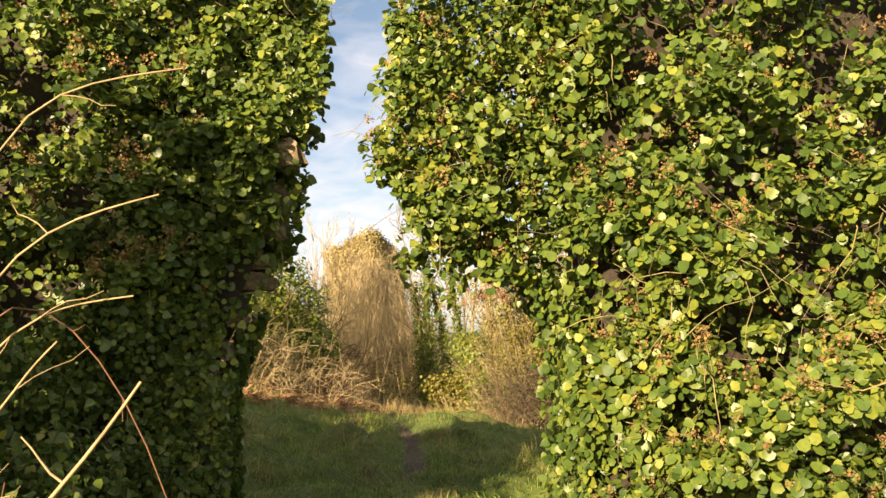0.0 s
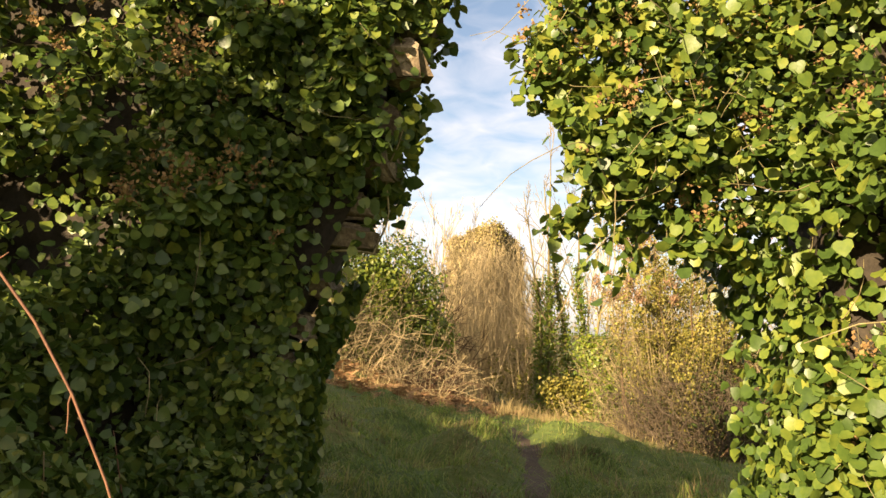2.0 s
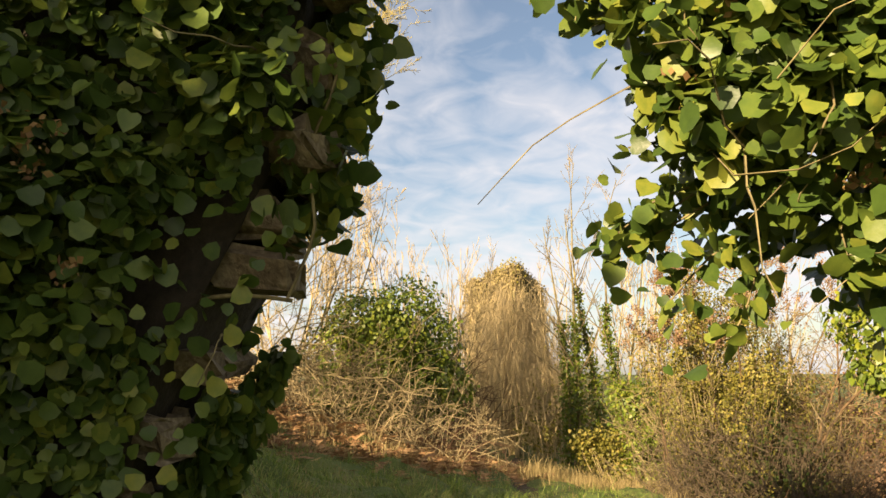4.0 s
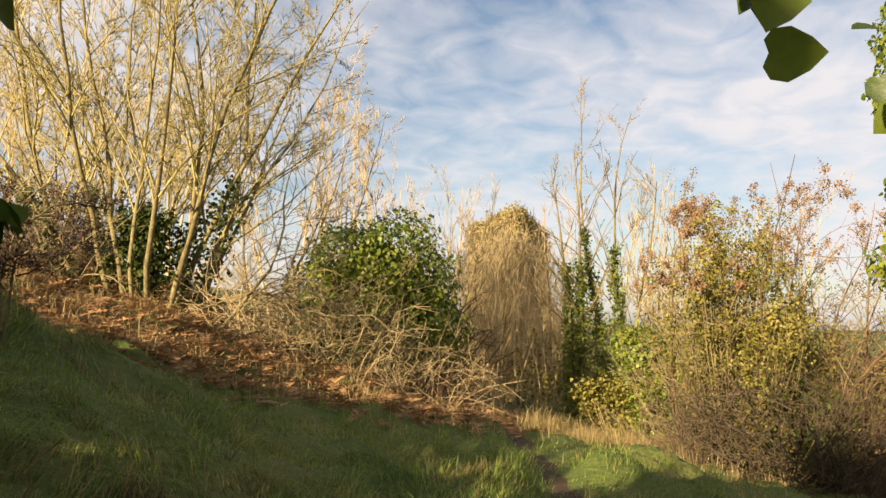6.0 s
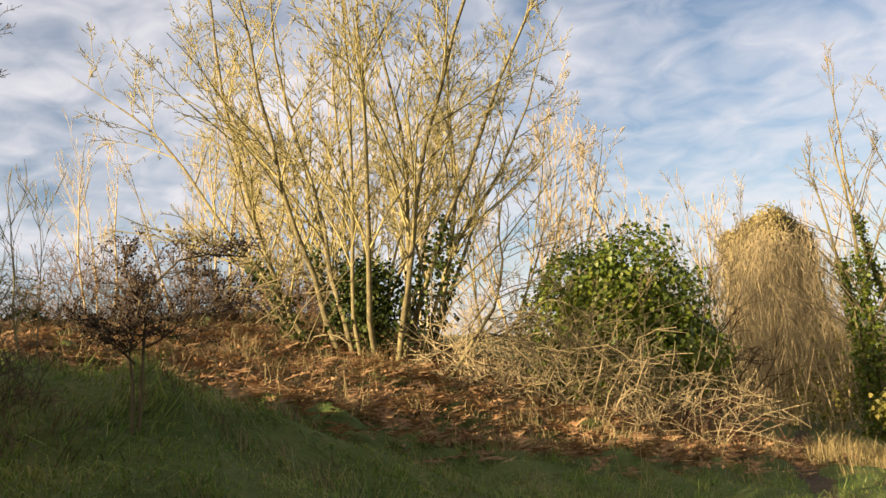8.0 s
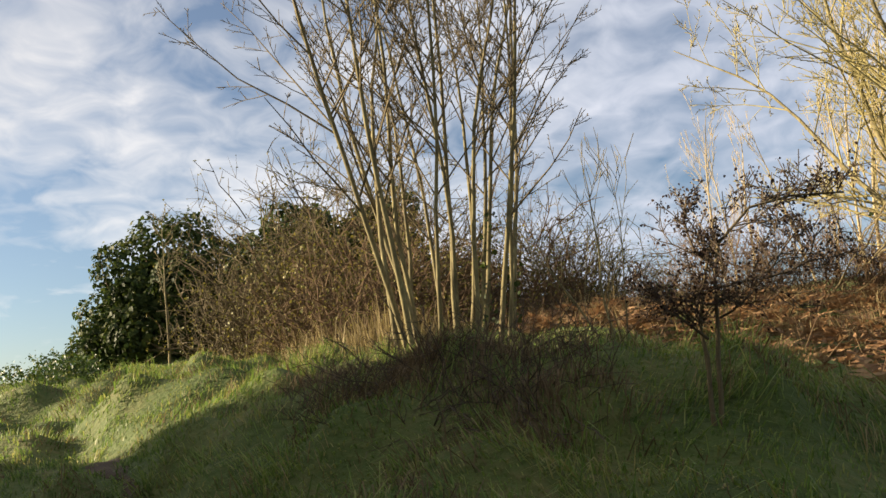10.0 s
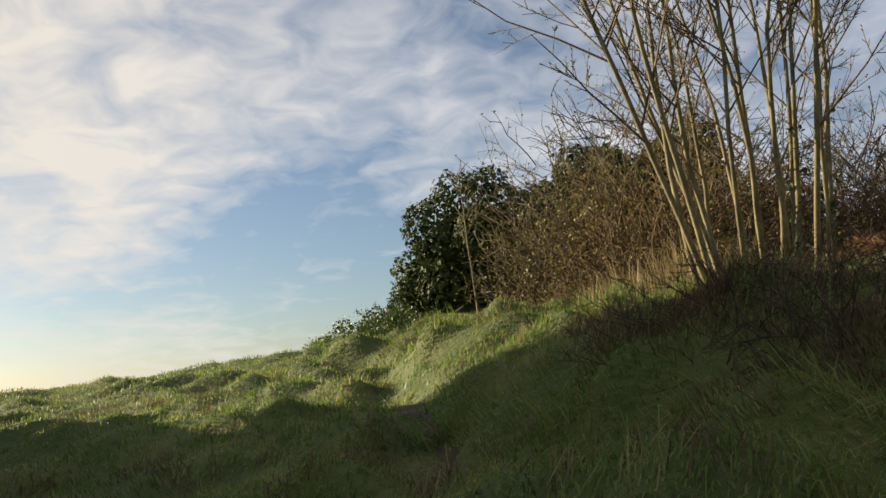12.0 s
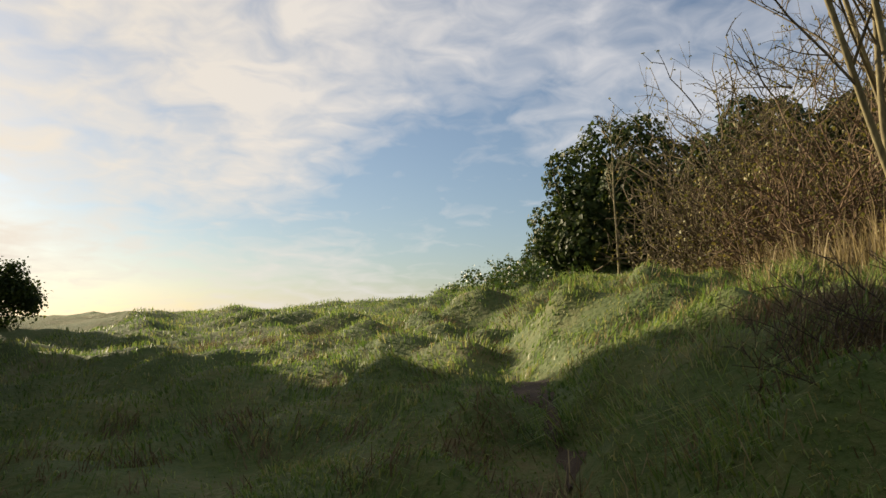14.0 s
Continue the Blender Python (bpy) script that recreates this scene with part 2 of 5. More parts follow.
LEAF_V = np.array([(0, 0.07, 0), (-0.24, -0.01, 0.03), (-0.45, 0.13, 0.07), (-0.49, 0.42, 0.06), (-0.29, 0.75, 0.0), (0, 1.0, -0.10), (0.29, 0.75, 0.0), (0.49, 0.42, 0.06), (0.45, 0.13, 0.07), (0.24, -0.01, 0.03), (0, 0.42, -0.03)])
LEAF_F = np.array([(i, 10, (i + 1) % 10) for i in range(10)])[:, [0, 2, 1]]
MASS_V = np.array([(0, 0, -0.02), (-0.43, 0.10, 0.06), (-0.47, 0.48, 0.06), (-0.20, 0.86, -0.03), (0.20, 0.86, -0.03), (0.47, 0.48, 0.06), (0.43, 0.10, 0.06)])
MASS_F = np.array([(0, 2, 1), (0, 3, 2), (0, 4, 3), (0, 5, 4), (0, 6, 5)])
POINT_V = np.array([(0, 0, 0), (-0.42, 0.15, 0.06), (-0.34, 0.55, 0.05), (0, 1.0, -0.08), (0.34, 0.55, 0.05), (0.42, 0.15, 0.06)])
POINT_F = np.array([(0, 3, 1), (1, 3, 2), (0, 5, 3), (5, 4, 3)])
SMALL_V = np.array([(0, 0, 0), (-0.35, 0.5, 0.06), (0, 1, 0), (0.35, 0.5, 0.06)])
SMALL_F = np.array([(0, 2, 1), (0, 3, 2)])


def frames_for(normals, tips):
    z = unit(normals)
    y = unit(tips - (tips * z).sum(-1, keepdims=True) * z)
    x = np.cross(y, z)
    return np.stack([x, y, z], -1)


def leaves(rng, pos, normals, size, jitter=0.6, droop=0.8, template=(LEAF_V, LEAF_F)):
    """Verts and faces of one leaf at each place, facing about its normal and hanging down."""
    n = len(pos)
    nor = unit(unit(normals) + rng.normal(0, jitter, (n, 3)))
    tip = rng.normal(0, 0.6, (n, 3)) + np.array([0, 0, -droop])
    fr = frames_for(nor, tip)
    s = size * rng.uniform(0.55, 1.3, n)
    v = pos[:, None] + np.einsum("nij,kj->nki", fr, template[0]) * s[:, None, None]
    k = len(template[0])
    f = template[1][None] + (np.arange(n) * k)[:, None, None]
    return v.reshape(-1, 3), f.reshape(-1, 3)


def leaf_mesh(name, rng, pos, normals, size, material, **kw):
    kw.setdefault("template", ((LEAF_V, LEAF_F) if name in ("spray", "fringe") else (MASS_V, MASS_F)) if material == IVY else (POINT_V, POINT_F))
    v, f = leaves(rng, pos, normals, size, **kw)
    return mesh_of(name, v, f, material, material == IVY)


def bough(rng, start, way, length, segs=6, gnarl=0.12, rise=0.05):
    p, d, out = np.array(start, dtype=float), unit(way), [np.array(start, dtype=float)]
    for _ in range(segs):
        d = unit(d + rng.normal(0, gnarl, 3) + np.array([0, 0, rise]))
        p = p + d * length / segs
        out.append(p)
    return np.array(out)


def twiggery(rng, tubes, line, r0, r1, level, count, ratio, spread=0.7, rise=0.06, gnarl=0.12, from_=0.3, sides=3, tips=None, thin=0.0022):
    """Side shoots along a line, and theirs in turn."""
    if level == 0:
        return
    total = np.linalg.norm(np.diff(line, axis=0), axis=1).sum()
    for _ in range(count):
        u = rng.uniform(from_, 0.98)
        i = min(int(u * (len(line) - 1)), len(line) - 2)
        w = u * (len(line) - 1) - i
        p = line[i] * (1 - w) + line[i + 1] * w
        d = unit(line[i + 1] - line[i])
        side = unit(np.cross(d, rng.normal(0, 1, 3)))
        way = unit(d * (1 - spread * 0.5) + side * spread + np.array([0, 0, 0.15]))
        ln = total * ratio * (1.15 - 0.7 * u) * rng.uniform(0.6, 1.25)
        rr = (r0 * (1 - u) + r1 * u) * 0.55
        sub = bough(rng, p, way, ln, 2 if level == 1 else 4, gnarl * 1.4, rise)
        rr = max(rr, thin * 1.3)
        tubes.add(sub, np.linspace(rr, max(rr * 0.3, thin), len(sub)), sides)
        if tips is not None:
            tips.extend(sub[1:])
        twiggery(rng, tubes, sub, rr, rr * 0.3, level - 1, max(2, int(count * 0.6)), ratio * 0.95, spread, rise, gnarl, 0.15, 3, tips, thin)


# ---- ground ----
HILL = [0.744, 0.71, 0.02, 0.133, 0.664, 1.551, 0.46, -0.622, -1.65, -0.46, -0.30, -0.22, -0.25, -1.15]
SPOTS = [(-5.5, 12.7, 2.2), (-8.5, 13.5, 3.0), (-15.5, 8, 4), (-6, 21, 4), (-3.5, 11.3, 1.5), (-11, 30, 8), (-3, 5, 4), (1.5, 25, 4), (0, 40, 9), (-6.5, 13.2, 1.4), (-11, 13.4, 1.8), (-15.5, 12, 2.2), (-16.5, 5, 4), (-14.5, 25, 3.5)]


def way_x(y):
    """The trodden line across the slope."""
    return np.interp(y, [6, 10, 14, 20, 25, 34], [0.3, 0.95, 1.25, 1.05, 0.95, 1.9]) + 0.06 * np.sin(y * 1.7)


def height(x, y):
    x, y = np.asarray(x, dtype=float), np.asarray(y, dtype=float)
    z = -0.295 + 1.743 * np.tanh(x / 5) - 5.199 * np.tanh(x / 14) + 0.025 * np.tanh((y - 14) / 10) - 0.644 * np.tanh(x / 6) * np.tanh((y - 10) / 12)
    for h, (a, b, s) in zip(HILL, SPOTS):
        z = z + h * np.exp(-((x - a) ** 2 + (y - b) ** 2) / (2 * s * s))
    over = np.maximum(0, -x - 17 - 0.9 * np.maximum(0, y - 8))
    z = z - np.minimum(0.012 * over ** 2, 0.35 * over)
    back = np.maximum(0, -y - 6)
    z = z - 0.05 * back
    r = np.hypot(x, y - 10)
    k = np.clip((r - 70) / 160, 0, 1)
    z = z * (1 - k) + k * -14.0
    return np.maximum(z, -14.0 - 0 * z)


def crest_way_y(x):
    """The hollow trodden line that climbs to the crest."""
    return np.interp(x, [-13.2, -10.4, -8.8, -7.1, -6.45, -5.3, -4.0], [8.06, 8.7, 8.74, 8.95, 9.05, 9.07, 8.9])


def on_crest_way(x, y, wide):
    ends = np.clip((x + 14) / 2, 0, 1) * np.clip((-4.2 - x) / 1.2, 0, 1)
    return np.exp(-((y - crest_way_y(x)) / wide) ** 2) * ends


def rough_height(x, y):
    x, y = np.asarray(x, dtype=float), np.asarray(y, dtype=float)
    r = np.hypot(x + 1, y - 8)
    near = np.exp(-(r / 26) ** 2)
    lump = 0.10 * np.sin(2.1 * x + 1.3 * np.sin(1.7 * y)) * np.sin(1.9 * y + 0.8 * np.sin(2.3 * x)) + 0.04 * np.sin(4.7 * x + 2.0 * np.sin(3.1 * y)) * np.sin(5.3 * y)
    big = 0.5 + 0.5 * np.sin(1.05 * x + 1.9 * np.sin(0.7 * y + 1)) * np.sin(1.25 * y + 1.4 * np.sin(0.9 * x))
    lump = lump + 0.26 * big ** 2 * np.clip((r - 1.2) / 1.5, 0, 1) * (y > 7.3)
    lump = lump + 0.24 * np.maximum(0, np.sin(1.9 * x + 1.2 * np.sin(1.3 * y)) * np.sin(2.3 * y + 0.6 * x)) ** 1.5 * np.clip((-8.5 - x) / 2, 0, 1)
    tuft = np.maximum(0, np.sin(3.3 * x + 1.8 * np.sin(2.1 * y)) * np.sin(3.7 * y + 1.5 * np.sin(1.7 * x + 1)))
    lump = lump + 0.17 * tuft ** 1.5 * np.clip((r - 0.9) / 1.2, 0, 1) * (y > 7.3)
    trod = np.exp(-((x - way_x(y)) / 0.35) ** 2) * (y > 9)
    up = y - crest_way_y(x) - 0.35
    bank = 0.20 / (1 + np.exp(-np.clip(up / 0.16, -30, 30))) * np.exp(-np.maximum(0, up) / 1.3) * np.clip((x + 14.5) / 2, 0, 1) * np.clip((-5.5 - x) / 2, 0, 1)
    sunk = 0.15 * on_crest_way(x, y, 0.32)
    return height(x, y) + near * lump * (1 - 0.7 * trod) - 0.12 * trod * near + bank - sunk


def build_ground():
    u = np.linspace(-1, 1, 341)
    ax = np.sign(u) * (10 * np.abs(u) + 24 * np.abs(u) ** 3 + 2500 * np.abs(u) ** 15)
    gx, gy = np.meshgrid(ax - 4, ax + 10, indexing="ij")
    gz = rough_height(gx, gy)
    n = len(u)
    i, j = np.meshgrid(np.arange(n - 1), np.arange(n - 1), indexing="ij")
    q = np.stack([i * n + j, (i + 1) * n + j, (i + 1) * n + j + 1, i * n + j + 1], -1).reshape(-1, 4)
    ob = new("ground", mesh_of("ground", np.stack([gx, gy, gz], -1).reshape(-1, 3), q, TURF, True))
    tagged(ob, "rough grassy hillside with worn turf and bare patches", "ground", kind="structure")
    return ob


build_ground()


# ---- grass, bracken and other ground cover ----
def blades(name, rng, x, y, tall, wide, material, lean=0.5, label="", category="grass"):
    n = len(x)
    z = rough_height(x, y) - 0.01
    a = rng.uniform(0, 2 * np.pi, n)
    side = np.stack([np.cos(a), np.sin(a), np.zeros(n)], -1)
    bend = rng.normal(0, lean * 0.6, (n, 2)) + lean * 0.7 * np.stack([np.sin(2.3 * x + 1.9 * y), np.cos(2.9 * y - 1.3 * x)], -1)
    h = tall * rng.uniform(0.4, 1.2, n) * (0.30 + 0.75 * patchy(x, y, 3.1, 0.7) + 0.65 * patchy(x, y, 8.3, 1.9) ** 2)
    w = wide * rng.uniform(0.6, 1.4, n)
    p0 = np.stack([x, y, z], -1)
    b3 = np.concatenate([bend, np.zeros((n, 1))], 1)
    p1 = p0 + np.stack([np.zeros(n), np.zeros(n), h * 0.6], -1) + b3 * (h * 0.25)[:, None]
    p2 = p0 + np.stack([np.zeros(n), np.zeros(n), h * np.maximum(0.25, 1 - 0.35 * np.hypot(bend[:, 0], bend[:, 1]))], -1) + b3 * (h * 0.75)[:, None]
    s = side * w[:, None]
    v = np.stack([p0 - s, p0 + s, p1 - s * 0.7, p1 + s * 0.7, p2], 1).reshape(-1, 3)
    f = np.array([(0, 1, 3), (0, 3, 2), (2, 3, 4)])[None] + (np.arange(n) * 5)[:, None, None]
    ob = new(name, mesh_of(name, v, f.reshape(-1, 3), material))
    return tagged(ob, label, category, kind="stuff")


def scatter(rng, n, x0, x1, y0, y1, keep, clump=0.0):
    """Random places in a stretch of the plan, kept by a chance that depends on the place."""
    x, y = rng.uniform(x0, x1, n), rng.uniform(y0, y1, n)
    k = rng.uniform(0, 1, n) < keep(x, y)
    x, y = x[k], y[k]
    if clump:
        x, y = x + rng.normal(0, clump, len(x)), y + rng.normal(0, clump, len(x))
    return x, y


def patchy(x, y, s=1.0, o=0.0):
    return 0.5 + 0.5 * np.sin(1.3 * s * x + o + 1.7 * np.sin(0.9 * s * y + o)) * np.sin(1.1 * s * y + 1.3 * np.sin(0.8 * s * x - o))


def in_bracken(x, y):
    """Where the dead bracken grows on the slope."""
    edge = 14.2 + 0.25 * (x + 7) ** 2 * (x > -7) * 0.42
    return 1 / (1 + np.exp(-(y - edge) * 2.2)) * (x < 1.4) * (y < 27)


def off_path(x, y):
    return (1 - 0.93 * np.exp(-((x - way_x(y)) / 0.22) ** 2) * (y > 9)) * (1 - 0.8 * on_crest_way(x, y, 0.13) * (x > -9) * (0.5 + 0.5 * np.sin(3.1 * x)))


def build_cover():
    rng = np.random.default_rng(5)
    far = lambda x, y: np.clip(1.15 - np.hypot(x + 1, y - 8) / 17, 0.12, 1)
    x, y = scatter(rng, 300000, -20, 7, 5.2, 27, lambda x, y: far(x, y) * (1 - in_bracken(x, y)) * off_path(x, y) * (0.12 + 0.55 * patchy(x, y, 2.2, 0.4) + 0.4 * patchy(x, y, 7.1, 2.4)))
    blades("grass", rng, x, y, 0.095, 0.0046, GRASS, 1.2, "long green and yellowing hillside grass")
    x, y = scatter(rng, 120000, -9, 3.5, 7.3, 14, lambda x, y: off_path(x, y) * (0.35 + 0.65 * patchy(x, y, 6.3, 0.9)) * np.clip(1.25 - np.hypot(x + 1, y - 8.5) / 9, 0.15, 1))
    blades("grass", rng, x, y, 0.07, 0.0048, GRASS, 1.3, "short grass carpeting the slope beside the walker")
    x, y = scatter(rng, 60000, -24, -7, 1, 12, lambda x, y: 0.8 + 0 * x)
    blades("grass", rng, x, y, 0.10, 0.007, GRASS, 0.9, "short green grass on the hill crest")
    x, y = scatter(rng, 26000, -9, 3, -1.5, 8, lambda x, y: 0.8 * (x > -3.4))
    blades("grass", rng, x, y, 0.12, 0.005, GRASS, 0.6, "trodden grass between the ruined walls")
    x, y = scatter(rng, 1500, -12, 5, 8.8, 22, lambda x, y: patchy(x, y, 1.4, 2) ** 2 * off_path(x, y))
    cx, cy = np.repeat(x, 16), np.repeat(y, 16)
    cx, cy = cx + rng.normal(0, 0.09, len(cx)), cy + rng.normal(0, 0.09, len(cx))
    blades("dry_grass_tufts", rng, cx, cy, 0.20, 0.0033, STRAW, 1.0, "bleached dry grass tufts among the green", "dry grass")
    x, y = scatter(rng, 3000, 0.8, 6.5, 20, 29, lambda x, y: np.exp(-((y - 24.5) / 2.2) ** 2) * off_path(x, y))
    cx, cy = np.repeat(x, 7), np.repeat(y, 7)
    blades("dry_grass_tufts", rng, cx + rng.normal(0, 0.1, len(cx)), cy + rng.normal(0, 0.1, len(cx)), 0.5, 0.006, STRAW, 0.5, "tall straw grass beside the trodden path", "dry grass")
    x, y = scatter(rng, 3400, -17.5, -8.6, 10.5, 14.5, lambda x, y: np.exp(-((y - 12.35 + 0.05 * (x + 9)) / 0.55) ** 2) * (0.25 + 0.75 * patchy(x, y, 2.6, 0.3)))
    cx, cy = np.repeat(x, 6), np.repeat(y, 6)
    blades("dry_grass_tufts", rng, cx + rng.normal(0, 0.12, len(cx)), cy + rng.normal(0, 0.12, len(cx)), 0.50, 0.005, STRAW, 0.45, "dry stalks and dead grass under the coppiced tree", "dry grass")
    x, y = scatter(rng, 1500, -13, 5, 8.9, 20, lambda x, y: np.clip(1.2 - np.hypot(x + 1, y - 8) / 12, 0.1, 1) * off_path(x, y) * (1 - in_bracken(x, y)))
    cx, cy = np.repeat(x, 34), np.repeat(y, 34)
    blades("grass_tussocks", rng, cx + rng.normal(0, 0.08, len(cx)), cy + rng.normal(0, 0.08, len(cx)), 0.24, 0.0036, GRASS, 1.7, "shaggy grass tussocks on the slope", "grass")
    x, y = scatter(rng, 2600, -12, 1.2, 12.5, 24, lambda x, y: 0.75 * in_bracken(x, y - 0.6))
    cx, cy = np.repeat(x, 7), np.repeat(y, 7)
    blades("dry_stalks", rng, cx + rng.normal(0, 0.12, len(cx)), cy + rng.normal(0, 0.12, len(cx)), 0.42, 0.005, STRAW, 0.8, "dry grass stalks mixed into the bracken", "dry grass")
    x, y = scatter(rng, 2600, -8.2, -3.2, 9.8, 12.8, lambda x, y: np.maximum(np.exp(-((x + 5.6) / 1.2) ** 2 - ((y - 10.95) / 0.6) ** 2), 0.8 * np.exp(-((x + 3.85) / 0.35) ** 2 - ((y - 10.85) / 0.25) ** 2)))
    cx, cy = np.repeat(x, 16), np.repeat(y, 16)
    blades("dead_growth", rng, cx + rng.normal(0, 0.07, len(cx)), cy + rng.normal(0, 0.07, len(cx)), 0.22, 0.0036, DEAD, 1.1, "dead brown weeds on the side of the mound", "dead weeds")
    x, y = scatter(rng, 2600, -14, 2.5, 4.5, 14, lambda x, y: patchy(x, y, 2.3, 1.2) ** 3 * off_path(x, y) * (np.hypot(x, y - 8) > 1.2))
    cx, cy = np.repeat(x, 24), np.repeat(y, 24)
    blades("dead_growth", rng, cx + rng.normal(0, 0.10, len(cx)), cy + rng.normal(0, 0.10, len(cx)), 0.17, 0.0036, DEAD, 1.5, "matted dead grass in patches on the slope", "dead grass")
    # bracken: collapsed fronds with leaflets
    x, y = scatter(rng, 9500, -16, 1.5, 13.5, 27, lambda x, y: in_bracken(x, y))
    n = len(x)
    base = np.stack([x, y, rough_height(x, y) + 0.02], -1)
    a = rng.uniform(0, 2 * np.pi, n)
    out = np.stack([np.cos(a), np.sin(a), rng.uniform(0.15, 0.9, n)], -1)
    ln = rng.uniform(0.25, 0.7, n)
    vs, fs, k = [], [], 0
    lateral = unit(np.cross(out, np.array([0, 0, 1.0])))
    for t in np.linspace(0.1, 1, 8):
        mid = base + out * (ln * t)[:, None] - np.array([0, 0, 1.0]) * (0.5 * ln * t * t)[:, None]
        mid[:, 2] = np.maximum(mid[:, 2], base[:, 2])
        w = (0.16 * (1.15 - t) * ln / 0.5 * rng.uniform(0.6, 1.3, n))[:, None]
        for sgn in (-1, 1):
            tip = mid + lateral * sgn * w + out * (0.05 * ln)[:, None] + rng.normal(0, 0.02, (n, 3))
            v = np.stack([mid - out * 0.022, mid + out * 0.022, tip], 1).reshape(-1, 3)
            vs.append(v)
            fs.append(np.arange(3 * n).reshape(-1, 3) + k)
            k += 3 * n
    ob = new("bracken", mesh_of("bracken", np.concatenate(vs), np.concatenate(fs), BRACKEN))
    tagged(ob, "dead russet-brown bracken collapsed over the slope", "bracken", kind="stuff")
    st = Tubes()
    x, y = scatter(rng, 1500, -16, 1.5, 13.8, 26, lambda x, y: in_bracken(x, y))
    for px, py in zip(x, y):
        ln = bough(rng, (px, py, float(height(px, py))), (rng.normal(0, 0.6), rng.normal(0, 0.6), 0.8), rng.uniform(0.3, 0.8), 3, 0.2, -0.12)
        st.add(ln, np.linspace(0.006, 0.003, 4), 3)
    ob = new("bracken_stalks", st.mesh("bracken_stalks", BROWN_TWIG))
    tagged(ob, "broken brown bracken stalks on the slope", "bracken", kind="stuff")


build_cover()


# ---- ruined walls under ivy ----
def edge_left(z):
    return np.interp(z, [0, 1.1, 1.6, 2.0, 2.5, 2.9, 3.4, 4.6], [-0.86, -0.84, -0.64, -0.44, -0.26, -0.24, -0.04, 0.06])


def edge_right(z):
    return np.interp(z, [0, 1.5, 1.85, 2.05, 2.25, 2.9, 3.5, 4.0, 5.0], [1.85, 1.80, 1.48, 1.02, 0.70, 0.37, 0.58, 0.60, 0.80])


def rubble_wall(name, x_of, x_far, y0, y1, top, label, rng):
    """A rough masonry wall: lumpy faces, ragged top, true thickness."""
    nz, nx, ny = 30, 24, 6
    ring = [(u, 0.0) for u in np.linspace(0, 1, nx)] + [(1.0, v) for v in np.linspace(0, 1, ny)[1:]] + [(u, 1.0) for u in np.linspace(1, 0, nx)[1:]] + [(0.0, v) for v in np.linspace(1, 0, ny)[1:-1]]
    ring = np.array(ring)
    zs = np.linspace(-0.4, 1, nz)
    vs = []
    for k, s in enumerate(zs):
        z = s * top if s > 0 else s
        x = x_far + (x_of(max(z, 0)) - x_far) * ring[:, 0]
        y = y0 + (y1 - y0) * ring[:, 1]
        zz = np.full(len(ring), z) + (0.25 * np.sin(x * 3.1) * np.sin(x * 1.3 + 1) if k == nz - 1 else 0)
        j = 0.03 * np.sin(9 * x + 7 * z) * np.sin(8 * y + 11 * z)
        vs.append(np.stack([x + j, y + j * 1.3, zz], -1) + rng.normal(0, 0.012, (len(ring), 3)))
    m = len(ring)
    verts = np.concatenate(vs + [np.array([[(x_far + x_of(top)) / 2, (y0 + y1) / 2, top + 0.1]])])
    i, j = np.meshgrid(np.arange(nz - 1), np.arange(m), indexing="ij")
    q = np.stack([i * m + j, i * m + (j + 1) % m, (i + 1) * m + (j + 1) % m, (i + 1) * m + j], -1).reshape(-1, 4)
    tri = np.concatenate([q[:, [0, 1, 2]], q[:, [0, 2, 3]], np.array([((nz - 1) * m + a, (nz - 1) * m + (a + 1) % m, nz * m) for a in range(m)])])
    ob = new(name, mesh_of(name, verts, tri, SHADED_MORTAR))
    return tagged(ob, label, "wall", kind="structure")


def block(rng, size, material, name="stone"):
    """One rough-hewn stone with worn corners."""
    bm = bmesh.new()
    bmesh.ops.create_cube(bm, size=1.0)
    bmesh.ops.scale(bm, vec=size, verts=bm.verts)
    bmesh.ops.bevel(bm, geom=bm.edges[:], offset=min(size) * 0.16, segments=2, affect="EDGES")
    for v in bm.verts:
        v.co += Vector(rng.normal(0, min(size) * 0.09, 3)) + Vector(size) * 0.10 * math.sin(31 * v.co.x + 17 * v.co.z)
    me = bpy.data.meshes.new(name)
    bm.to_mesh(me)
    bm.free()
    me.materials.append(material)
    return me


def lump(x, z, o=0.0):
    return np.sin(2.1 * x + o + 1.1 * np.sin(1.9 * z)) * np.sin(2.4 * z + o + 0.9 * np.sin(1.6 * x))


def clumps(rng, centre, each, radius, out):
    """Leaf places and facings of rounded leafy shoots."""
    n = len(centre) * each
    c = np.repeat(centre, each, 0)
    r = np.repeat(radius * rng.uniform(0.6, 1.5, len(centre)), each)
    d = unit(rng.normal(0, 1, (n, 3)) + np.asarray(out) * 0.9)
    return c + d * (r * rng.uniform(0.6, 1.05, n))[:, None] * np.array([1.1, 0.95, 0.9]), d * 0.8 + np.array([0, -0.05, 0.65])


def hollow_at(x, z, o=0.0):
    """Where the ivy opens into dark hollows between its leafy boughs."""
    return lump(x * 2.0 + o, z * 2.2, o) + 0.5 * lump(x * 4.1, z * 4.3, 1.7 + o) + 0.3 * lump(x * 8.1, z * 8.7, o)


def flower_heads(rng, pos, radius=0.023, each=20):
    p = np.repeat(pos, each, 0) + rng.normal(0, radius, (len(pos) * each, 3))
    return leaves(rng, p, rng.normal(0, 1, p.shape), 0.026, 1.0, 0.0, (SMALL_V, SMALL_F))


